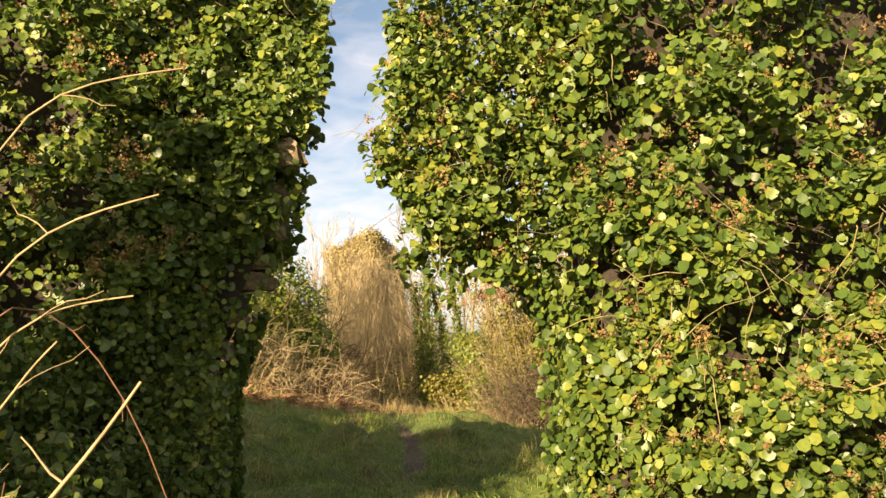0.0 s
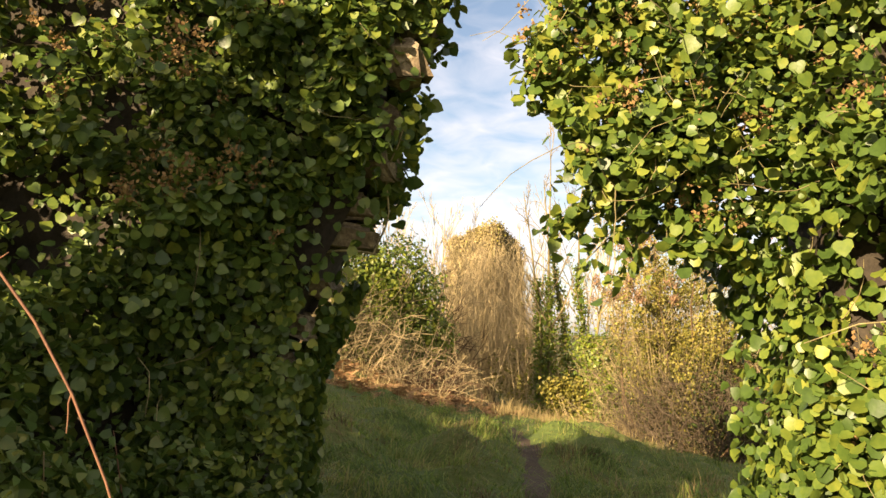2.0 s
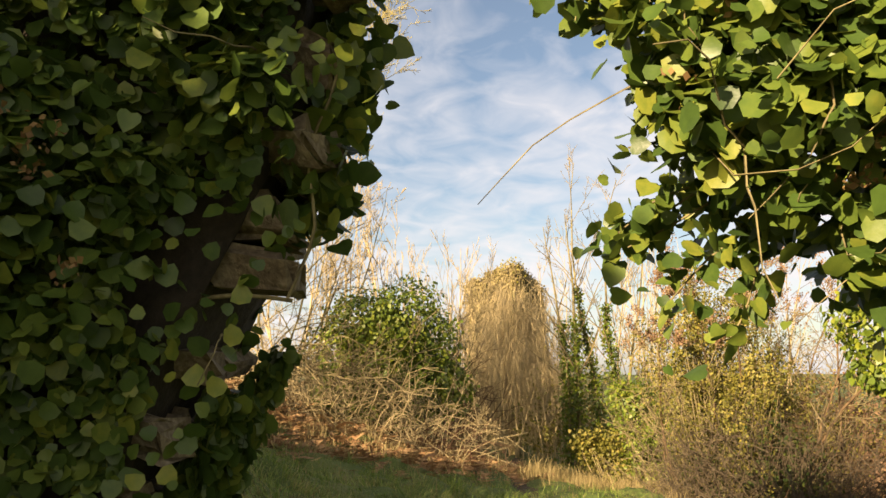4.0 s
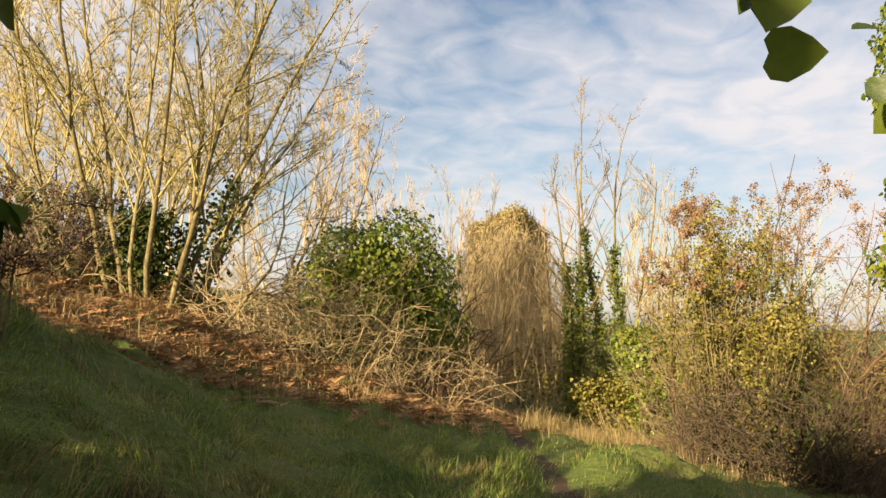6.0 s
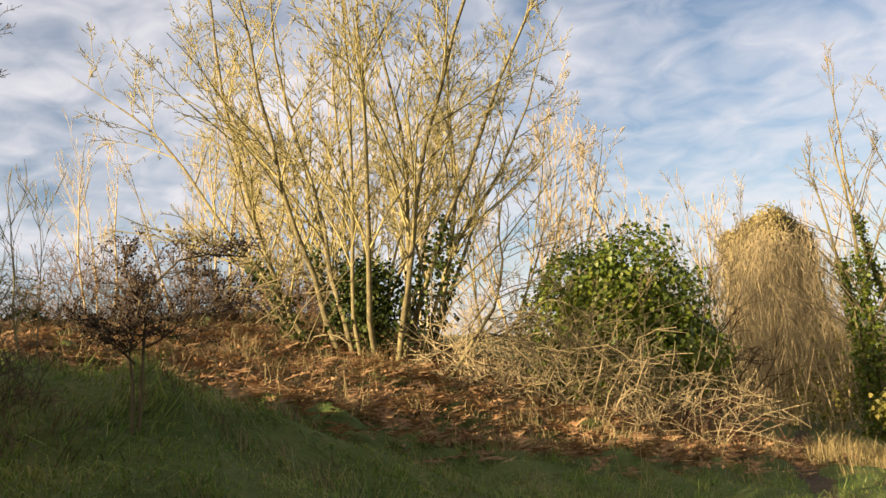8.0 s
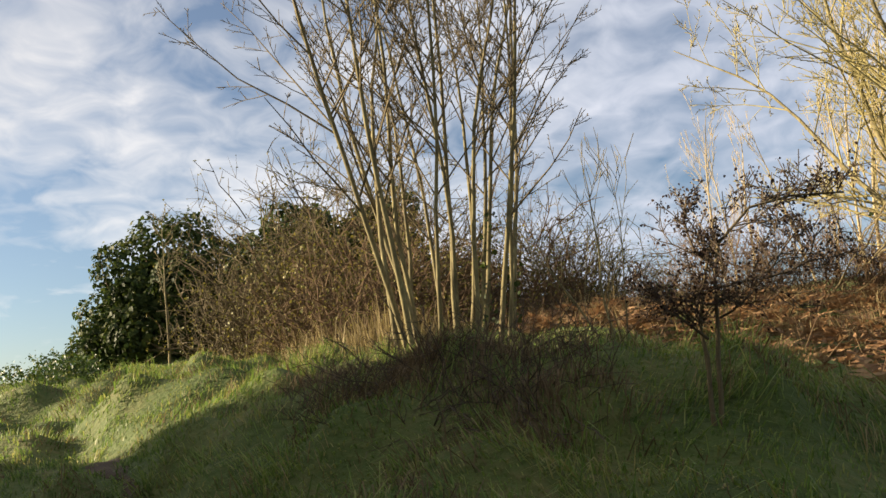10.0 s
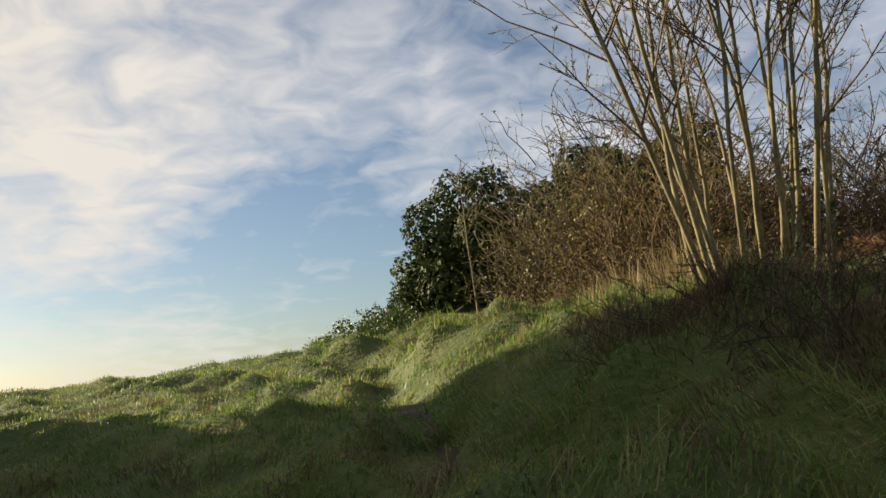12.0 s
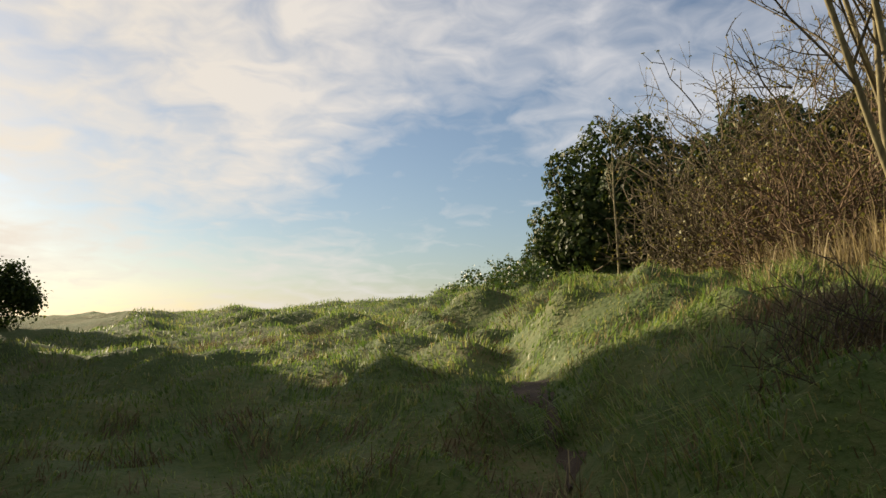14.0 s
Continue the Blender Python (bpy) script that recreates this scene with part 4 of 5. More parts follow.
def build_trees():
    # coppiced tree on the mound
    tree, lines, tips, rng = bare_tree("coppiced_tree", 21, (-8.55, 12.75), 17, 7.8, 0.21, 0.034, BARK, "leafless many-stemmed coppiced tree with lichen-yellow bark", 3, 15, 0.29, 0.66, 0.72, 0.055, 0.045, crown=TWIG, thin=0.0036, from_=0.2)
    clad(tree, rng, lines[3:6], 0.25, 60, 0.07, 0.07, IVY_FAR)
    # big yellowish tree beyond the bracken
    tree, lines, tips, rng = bare_tree("spreading_tree", 22, (-6.6, 22.6), 17, 10.0, 0.50, 0.062, BARK, "large leafless spreading tree with pale branches and ivy", 3, 17, 0.34, 0.66, 1.3, 0.10, 0.04, crown=YELLOW_TWIG, thin=0.0055, from_=0.14)
    clad(tree, rng, lines[:12:2], 0.30, 420, 0.20, 0.10)
    for k, (p, n, h, mt) in enumerate([((-9.5, 27.5), 7, 9.5, YELLOW_TWIG), ((-5.6, 29.5), 5, 7.0, PALE_TWIG), ((-12.6, 30.5), 6, 6.5, PALE_TWIG), ((-1.4, 33.0), 2, 6.6, LIT_TWIG)]):
        bare_tree("pale_tree", 225 + k, p, n, h, 0.34, 0.05, BARK, "leafless tree with a haze of straw-coloured twigs", 3, 13, 0.36, 0.6, 1.0, 0.10, 0.05, crown=mt, thin=0.0075, from_=0.18)
    # leaning and propped trunks at its foot
    for k, (p, d, ln) in enumerate([((-4.9, 21.3), (0.75, 0.15, 1.0), 4.5), ((-8.3, 22.4), (-0.55, 0.2, 1.0), 3.2), ((-3.6, 22.4), (0.3, 0.1, 1.0), 3.6), ((-4.2, 21.9), (1.0, -0.1, 0.28), 3.6)]):
        bare_tree("leaning_tree", 230 + k, p, 1, ln, 0, 0.06, BARK, "thin leaning trunk with bare side shoots", 2, 9, 0.45, 0.7, 0, 0.16, 0.0, ways=[np.array(d)], thin=0.005)
    # two tall ivy-clad trees down the path
    for k, (p, h) in enumerate([((3.5, 31.0), 9.4), ((4.75, 31.5), 11.0), ((5.6, 31.2), 9.0)]):
        tree, lines, tips, rng = bare_tree("ivy_clad_tree", 240 + k, p, 2, h, 0.12, 0.085, BARK, "tall bare tree with a column of ivy up its trunk", 3, 11, 0.32, 0.62, 0.3, 0.08, 0.06, from_=0.3, crown=LIT_TWIG, thin=0.0065)
        if k < 2:
            # ivy in the lit leaf colour instead of the dark one
            clad(tree, rng, lines, 0.58, 1700, 0.16, 0.10, SUNLIT_EVERGREEN)
    # slim tree before the ivy mass on the crest
    bare_tree("slim_tree", 251, (-18.5, 11.0), 1, 3.9, 0.0, 0.05, BARK, "slim leafless tree on the crest", 2, 16, 0.30, 0.66, 0, 0.06, 0.06, from_=0.45, thin=0.006)
    bare_tree("sapling", 252, (-4.95, 12.3), 3, 1.7, 0.25, 0.012, BARK, "thin bare sapling on the mound", 2, 7, 0.45, 0.5, 0.05, thin=0.0022)
    # pale wood in the distance
    rng = np.random.default_rng(26)
    for k in range(12):
        x, y = -26 + 2.2 * k + rng.uniform(-1, 1), 38 + rng.uniform(-4, 5)
        bare_tree("birch", 260 + k, (x, y), 3, 10.5, 0.16, 0.07, PALE_TWIG, "slender pale leafless tree in the distant wood", 3, 9, 0.40, 0.42, 0.5, 0.06, 0.1, thin=0.008)
    for k, (x, y, h) in enumerate([(-0.8, 46, 9), (4.5, 48, 9.5), (8.5, 42, 11), (11.5, 40, 9), (6.8, 38, 10.5), (10.2, 45, 11.5), (-3.5, 40, 9), (15, 44, 10)]):
        bare_tree("birch", 275 + k, (x, y), 3, h, 0.14, 0.07, PALE_TWIG, "slender pale leafless tree beside the far path", 3, 8, 0.40, 0.42, 0.6, 0.06, 0.1, thin=0.009)


def build_small_tree():
    """The little crooked tree with withered dark leaves near the path."""
    rng = np.random.default_rng(31)
    at = np.array([-3.14, 11.36])
    z0 = float(rough_height(*at)) - 0.03
    tree = thing("small_crooked_tree", (at[0], at[1], z0), "small crooked tree with withered dark leaves and berries", "tree")
    right = np.array([0.634, 0.773, 0.0])
    away = np.array([-0.773, 0.634, 0.0])
    up = np.array([0, 0, 1.0])
    tips = []
    tw = Tubes()
    stems = [((0.02, 0), [(0.02, 0.15), (0.035, 0.35), (0.02, 0.5), (0.05, 0.68), (0.10, 0.84), (0.14, 0.95)]),
             ((0.05, 0), [(0.07, 0.15), (0.08, 0.33), (0.11, 0.55), (0.12, 0.75), (0.16, 0.92), (0.33, 1.08), (0.55, 1.13), (0.78, 1.10)])]
    for (s, _), pts in stems:
        line = np.array([right * s] + [right * a + up * b + away * rng.normal(0, 0.03) for a, b in pts])
        t = Tubes()
        t.add(line, np.linspace(0.014, 0.005, len(line)), 6)
        part("trunk", t.mesh("trunk", TWIG), tree)
        twiggery(rng, tw, line[-4:], 0.009, 0.005, 2, 14, 0.5, 0.8, 0.03, 0.2, 0.0, 3, tips, 0.0024)
        twiggery(rng, tw, line, 0.014, 0.006, 2, 13, 0.34, 0.8, 0.05, 0.2, 0.4, 3, tips, 0.0026)
    for p, d, ln in [((0.12, 0.55), (0.9, 0.2), 0.62), ((0.10, 0.62), (-0.8, 0.35), 0.45), ((0.05, 0.45), (-0.9, 0.3), 0.4), ((0.14, 0.7), (1, 0.05), 0.7), ((0.08, 0.85), (-0.4, 0.9), 0.4)]:
        line = bough(rng, right * p[0] + up * p[1], right * d[0] + up * d[1] + away * rng.normal(0, 0.5), ln, 6, 0.2, -0.02)
        tw.add(line, np.linspace(0.008, 0.003, 7), 4)
        twiggery(rng, tw, line, 0.006, 0.003, 2, 12, 0.5, 0.7, 0.05, 0.2, 0.1, 3, tips, 0.0024)
    part("crown", tw.mesh("crown", DARK_BARK), tree, "tangled dark twigs")
    tips = np.array(tips)
    pick = tips[rng.integers(0, len(tips), 3200)] + rng.normal(0, 0.02, (3200, 3))
    part("withered_foliage", leaf_mesh("withered_foliage", rng, pick, rng.normal(0, 1, pick.shape), 0.017, DARK_LEAF), tree, "withered purple-brown leaves")


def leaf_mass(name, seed, at, size, n, leaf, material, label, lobes=46, lobe=0.3, category="bush", ramble=0.10):
    """A dense evergreen mass: overlapping leafy lobes round a full heart, leaves facing outward."""
    rng = np.random.default_rng(seed)
    at, size = np.array(at, dtype=float), np.array(size, dtype=float)
    z0 = float(rough_height(at[0], at[1]))
    mass = thing(name, (at[0], at[1], z0), label, category)
    d = unit(rng.normal(0, 1, (lobes, 3)) + np.array([0, 0, 0.25]))
    c = at + d * size * rng.uniform(0.62, 0.86, (lobes, 1))
    r = lobe * size.mean() * rng.uniform(0.6, 1.35, lobes)
    who = rng.choice(lobes, n, p=r ** 2 / (r ** 2).sum())
    v = unit(rng.normal(0, 1, (n, 3)))
    pos = c[who] + v * r[who][:, None] * (1 + rng.normal(0, ramble, (n, 1)))
    keep = (((pos - at) / (size * 0.70)) ** 2).sum(1) > 1
    for k in range(lobes):
        keep &= (np.linalg.norm(pos - c[k], axis=1) > r[k] * 0.82) | (who == k)
    keep &= pos[:, 2] > height(pos[:, 0], pos[:, 1]) + 0.03
    pos, v = pos[keep], v[keep]
    home = np.array([at[0], at[1], z0])
    part("foliage", leaf_mesh("foliage", rng, pos - home, v + np.array([0, 0, 0.35]), leaf, material, jitter=0.45), mass)
    heart = rng.normal(0, 1, (n // 5, 3))
    heart = at + unit(heart) * size * 0.68
    heart = heart[heart[:, 2] > height(heart[:, 0], heart[:, 1])]
    part("foliage", leaf_mesh("foliage", rng, heart - home, heart - at, leaf * 1.9, material, jitter=0.4), mass)
    t = Tubes()
    for e in pos[rng.integers(0, len(pos), 24)] - home:
        st = np.array([e[0] * 0.2, e[1] * 0.2, -0.1])
        u = np.linspace(0, 1, 6)[:, None]
        t.add(st * (1 - u) + e * u + 0.12 * np.sin(np.pi * u) * rng.normal(0, 1, 3), np.linspace(0.03, 0.006, 6), 5)
    part("framework", t.mesh("framework", BROWN_TWIG), mass)
    return mass


def arching_branches(seed, n, at, spread, label, material):
    """Pale boughs that rise from a fallen trunk, arch over and trail to the ground."""
    rng = np.random.default_rng(seed)
    z0 = float(height(*at))
    th = thing("arching_branches", (*at, z0), label, "branches")
    fine = Tubes()
    for k in range(n):
        p = np.array([rng.uniform(-spread, spread), rng.uniform(-0.5, 0.5), rng.uniform(0.1, 1.3)])
        g = float(height(at[0] + p[0], at[1] + p[1])) - z0
        ln = bough(rng, p + np.array([0, 0, g]), (rng.uniform(0.3, 1.2), rng.uniform(-0.5, 0.2), rng.uniform(0.15, 0.8)), rng.uniform(1.5, 3.6), 9, 0.17, -0.085)
        ln[:, 2] = np.maximum(ln[:, 2], height(at[0] + ln[:, 0], at[1] + ln[:, 1]) - z0 + 0.05)
        r = rng.uniform(0.009, 0.022)
        t = Tubes()
        t.add(ln, np.linspace(r, r * 0.35, len(ln)), 5)
        part("branch", t.mesh("branch", material), th)
        twiggery(rng, fine, ln, r, r * 0.3, 2, 7, 0.3, 0.8, 0.0, 0.2, 0.2, 3, None, 0.005)
    part("spray", fine.mesh("spray", material), th)
    return th


def build_shrubs():
    leaf_mass("evergreen_bush", 41, (-1.95, 24.4, 1.75), (1.8, 1.5, 1.95), 26000, 0.095, SUNLIT_EVERGREEN, "rounded evergreen bush beside the path", 34, 0.34, ramble=0.16)
    arching_branches(415, 46, (-3.5, 21.9), 1.5, "pale tangled branches arching over the bracken", LIT_TWIG)
    arching_branches(416, 14, (-8.6, 21.2), 1.3, "pale fallen boughs lying in the bracken", LIT_TWIG)
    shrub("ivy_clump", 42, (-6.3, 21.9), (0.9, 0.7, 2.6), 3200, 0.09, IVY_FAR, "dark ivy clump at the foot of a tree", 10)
    th, tips, rng = thicket("bramble_thicket", 43, (-2.6, 22.2), (2.6, 1.3, 1.6), 330, PALE_TWIG, "tangled thicket of dry bramble stems", 1.5, 0.009, -0.12)
    thicket("red_bramble", 44, (-0.7, 22.6), (0.8, 0.5, 1.0), 60, RED_STEM, "arching red bramble stems", 1.3, 0.009, -0.16)
    # olive and russet hawthorn on the low side
    shrub("hawthorn", 45, (5.9, 23.6), (2.2, 1.8, 6.9), 21000, 0.06, OLIVE, "straggling olive hawthorn on the low side of the path", 160, LIT_TWIG, blobs=20, hollow=0.2)
    shrub("hawthorn", 46, (8.0, 24.4), (2.9, 1.8, 6.0), 15000, 0.06, OLIVE, "olive-green hawthorn turning russet at its top", 200, BROWN_TWIG, blobs=20, hollow=0.2)
    for k, (p, n, h) in enumerate([((7.4, 24.6), 8, 7.4), ((9.3, 25.2), 7, 6.9), ((5.6, 24.6), 5, 5.8)]):
        tree, lines, tips, rng = bare_tree("hawthorn_tree", 460 + k, p, n, h, 0.42, 0.045, BROWN_TWIG, "many-stemmed hawthorn with russet leaves at its tips", 3, 10, 0.34, 0.7, 0.7, 0.13, 0.04, crown=LIT_TWIG, thin=0.0055, from_=0.25)
        high = tips[tips[:, 2] > h * 0.66]
        pick = high[rng.integers(0, len(high), 5200)] + rng.normal(0, 0.05, (5200, 3))
        part("foliage", leaf_mesh("foliage", rng, pick, rng.normal(0, 1, pick.shape), 0.046, RUSSET, template=(POINT_V, POINT_F)), tree, "russet withered leaves")
    # dark stems double as the shade in the hollow under the hawthorn
    th, tips, rng = thicket("scrub", 47, (6.7, 21.6), (2.6, 1.2, 3.0), 640, DARK_BARK, "dark tangled scrub, also standing in for shade, below the hawthorn", 1.4, 0.008, -0.06)
    shrub("low_bush", 48, (3.9, 26.6), (1.5, 1.0, 2.0), 5200, 0.09, OLIVE, "yellow-green low bush beside the path", 30, PALE_TWIG, blobs=8)
    shrub("low_bush", 480, (9.6, 26), (2.2, 2.0, 4.0), 4200, 0.1, RUSSET, "russet bush at the edge of the slope", 60, BROWN_TWIG, blobs=8)
    for k, (p, z, mt) in enumerate([((5.6, 23.4), (1.9, 1.2, 5.6), PALE_TWIG), ((7.9, 24.2), (2.2, 1.4, 7.6), BROWN_TWIG)]):
        thicket("hawthorn_scrub", 490 + k, p, z, 360, BROWN_TWIG if k else LIT_TWIG, "fine bare twigs standing through the hawthorn", 1.2, 0.006, 0.02, upright=0.5)
    # dark leaves deepen the hollow where no real shadow falls
    leaf_mass("ivy_clump", 488, (6.5, 22.7, -0.6), (1.6, 0.8, 1.2), 4500, 0.075, IVY_FAR, "dark ivy, also standing in for shade, in the hawthorn hollow", 22, 0.36, ramble=0.4)
    shrub("ivy_clump", 489, (4.7, 26.2), (0.9, 0.9, 3.4), 5000, 0.09, SUNLIT_EVERGREEN, "ivy clump in sunlit-coloured leaf below the tall trees", 10, base_z=-1.4)
    # scrub that closes the view beyond the path
    for k, (p, z, mt, lf) in enumerate([((-1.2, 29.5), (1.5, 1.2, 4.4), BROWN_TWIG, None), ((4.8, 36.0), (2.2, 1.5, 4.6), PALE_TWIG, OLIVE), ((8.3, 34.0), (2.8, 2.0, 5.0), PALE_TWIG, OLIVE), ((12.5, 33.0), (3.0, 2.0, 5.6), BROWN_TWIG, RUSSET), ((-3.5, 36.0), (3.0, 2.0, 5.0), PALE_TWIG, None), ((0.0, 50.0), (6.0, 2.0, 6.5), PALE_TWIG, OLIVE), ((10.0, 50.0), (6.0, 2.0, 8.0), PALE_TWIG, OLIVE), ((20.0, 46.0), (6.0, 2.0, 8.0), BROWN_TWIG, RUSSET), ((-10.0, 46.0), (6.0, 2.0, 5.0), PALE_TWIG, None), ((27.0, 38.0), (6.0, 3.0, 7.0), BROWN_TWIG, OLIVE), ((18.0, 27.0), (4.0, 3.0, 4.0), BROWN_TWIG, OLIVE), ((13.0, 24.0), (3.0, 2.0, 5.2), BROWN_TWIG, RUSSET)]):
        th, tips, rng = thicket("far_scrub", 900 + k, p, z, 260, mt, "pale leafless scrub closing the view beyond the path", 1.6, 0.014, 0.03, upright=1.1, sub=2)
        if lf:
            pick = tips[rng.integers(0, len(tips), 3200)] + rng.normal(0, 0.1, (3200, 3))
            part("foliage", leaf_mesh("foliage", rng, pick, rng.normal(0, 1, pick.shape), 0.13, lf), th)
    # ivy-hung tree on the low side
    tree, lines, tips, rng = bare_tree("ivy_hung_tree", 49, (7.75, 17.6), 1, 9.0, 0, 0.2, DARK_BARK, "tall tree hung with a dense sleeve of ivy", 1, 5, 0.1, 0.6)
    n = 15000
    z0 = float(rough_height(7.75, 17.6))
    z = rng.uniform(1.15, 9.5, n) - z0
    a = rng.uniform(0, 2 * np.pi, n)
    rr = (1.45 + 0.18 * np.sin(2.1 * z + 2 * a) + 0.12 * np.sin(5 * z)) * np.clip((z + z0 - 0.9) * 1.6, 0.2, 1) * rng.uniform(0.75, 1.0, n)
    pos = np.stack([rr * np.cos(a), rr * np.sin(a), z], -1)
    part("ivy_foliage", leaf_mesh("ivy_foliage", rng, pos, np.stack([np.cos(a), np.sin(a), 0.2 + 0 * a], -1), 0.12, SUNLIT_EVERGREEN), tree, "dense hanging ivy sleeve")
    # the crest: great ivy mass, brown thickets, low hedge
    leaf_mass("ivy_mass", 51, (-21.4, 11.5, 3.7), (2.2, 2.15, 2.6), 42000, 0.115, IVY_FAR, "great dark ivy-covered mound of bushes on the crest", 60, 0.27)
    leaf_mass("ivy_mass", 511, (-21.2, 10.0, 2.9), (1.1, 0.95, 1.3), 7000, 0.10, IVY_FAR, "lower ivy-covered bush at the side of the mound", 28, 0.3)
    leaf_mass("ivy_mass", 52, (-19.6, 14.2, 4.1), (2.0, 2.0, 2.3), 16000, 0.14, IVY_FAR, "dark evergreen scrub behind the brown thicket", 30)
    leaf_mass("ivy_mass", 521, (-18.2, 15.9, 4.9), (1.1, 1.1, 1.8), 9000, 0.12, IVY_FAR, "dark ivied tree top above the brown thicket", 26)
    for k, (p, s, n) in enumerate([((-15.4, 14.4), (2.4, 2.2, 5.4), 800), ((-12.6, 13.4), (1.7, 1.4, 2.6), 420), ((-16.4, 12.5), (1.6, 1.3, 4.2), 460), ((-13.6, 16.4), (1.8, 1.6, 3.0), 380), ((-14.2, 18.4), (1.8, 1.5, 2.2), 360)]):
        th, tips, rng = thicket("hawthorn_thicket", 530 + k, p, s, n, (TWIG, BROWN_TWIG)[k % 2], "leafless brown hawthorn thicket with olive shoots", 1.3, 0.010, 0.0)
        pick = tips[rng.integers(0, len(tips), n * 9)]
        part("foliage", leaf_mesh("foliage", rng, pick, rng.normal(0, 1, pick.shape), 0.05, OLIVE, template=(SMALL_V, SMALL_F)), th)
    for k, (p, q) in enumerate([((-15.6, 13.4, 3.3), (1.4, 1.3, 1.6)), ((-13.4, 14.6, 2.9), (1.2, 1.1, 1.2))]):
        leaf_mass("hawthorn", 545 + k, p, q, 4200, 0.055, OLIVE, "straggling olive hawthorn inside the brown thicket", 26, 0.36, ramble=0.5)
    for k, (p, q) in enumerate([((-17.2, 17.6, 3.0), (1.5, 1.5, 1.7)), ((-16.4, 20.0, 2.7), (1.5, 1.5, 1.3)), ((-15.4, 22.2, 2.5), (1.3, 1.3, 0.9))]):
        leaf_mass("hedge_bush", 560 + k, p, q, 6000, 0.11, IVY_FAR, "dark evergreen hedge bush on the skyline", 24)
    shrub("bramble_hedge", 55, (-18.4, 8.6), (1.8, 1.7, 0.8), 4200, 0.06, BRAMBLE, "low bramble hedge along the crest", 60, BROWN_TWIG, blobs=8, base_z=float(height(-18.2, 8.4)))
    shrub("dark_bush", 56, (-15.9, -0.6), (0.6, 0.6, 1.3), 8000, 0.06, IVY_FAR, "dark bush on the edge of the hill", 30, blobs=12)
    # hedge and brush along the skyline behind the mound
    for k, (p, s) in enumerate([((-15.3, 23.8), (1.5, 1.3, 2.9)), ((-13.2, 24.8), (1.6, 1.4, 2.7)), ((-11.0, 26.2), (1.5, 1.4, 2.2))]):
        th, tips, rng = thicket("brown_bush", 580 + k, p, s, 460, BROWN_TWIG, "leafless brown bush behind the small tree", 1.2, 0.009, 0.05)
        pick = tips[rng.integers(0, len(tips), 2600)]
        part("foliage", leaf_mesh("foliage", rng, pick, rng.normal(0, 1, pick.shape), 0.05, RUSSET, template=(SMALL_V, SMALL_F)), th)
    # tangle of dead stems on the shaded mound
    thicket("dead_scrub", 59, (-5.3, 11.0), (1.6, 0.9, 0.35), 420, DARK_BARK, "low tangle of dead brown stems on the mound", 0.45, 0.004, -0.05)


def build_weeping():
    """Straw-coloured weeping growth that hides the foot of the tower."""
    rng = np.random.default_rng(61)
    at = (1.95, 40.0)
    z0 = float(height(*at))
    tree = thing("weeping_tree", (*at, z0), "straw-coloured weeping tree with trailing bare shoots", "tree")
    tr = Tubes()
    tr.add(np.array([(0, 0, -0.2), (0.1, 0, 2), (0, 0.1, 4.5), (0.1, 0, 7.0)]), [0.3, 0.26, 0.2, 0.08], 8)
    part("trunk", tr.mesh("trunk", BARK), tree)
    t = Tubes()
    for _ in range(3600):
        a, q = rng.uniform(0, 2 * np.pi), np.sqrt(rng.uniform(0, 1))
        x, y = np.cos(a) * q * 2.0 + rng.normal(0, 0.3), np.sin(a) * q * 1.7
        top = 7.4 * (1 - 0.45 * q ** 2.5) * rng.uniform(0.25, 1.0)
        way = np.array([np.cos(a) * 0.25, np.sin(a) * 0.25, -1.0]) + rng.normal(0, 0.42, 3)
        ln = bough(rng, (x * 0.9, y * 0.9, top), way, min(top, rng.uniform(0.8, 3.2)), 5, 0.2, -0.08)
        t.add(ln, np.linspace(0.011, 0.006, 6), 3)
    part("trailing_growth", t.mesh("trailing_growth", PALE_TWIG), tree)
    t = Tubes()
    for _ in range(160):
        a, q = rng.uniform(0, 2 * np.pi), np.sqrt(rng.uniform(0, 1))
        ln = bough(rng, (np.cos(a) * q * 1.8, np.sin(a) * q * 1.5, 6.6 - 1.5 * q), (np.cos(a) * 0.2, np.sin(a) * 0.2, 1), rng.uniform(0.7, 1.8), 4, 0.15, 0)
        t.add(ln, np.linspace(0.016, 0.007, 5), 3)
    part("crown", t.mesh("crown", PALE_TWIG), tree)


def build_withies():
    """Slim upright pale stems round the weeping tree."""
    rng = np.random.default_rng(63)
    for k in range(16):
        x, y = rng.uniform(-1.2, 4.2), rng.uniform(33, 38)
        bare_tree("withy", 640 + k, (x, y), 2, rng.uniform(4.0, 6.5), 0.12, 0.035, PALE_TWIG, "slim upright pale withy before the tower", 2, 12, 0.36, 0.4, 0.25, 0.07, 0.1, thin=0.006)


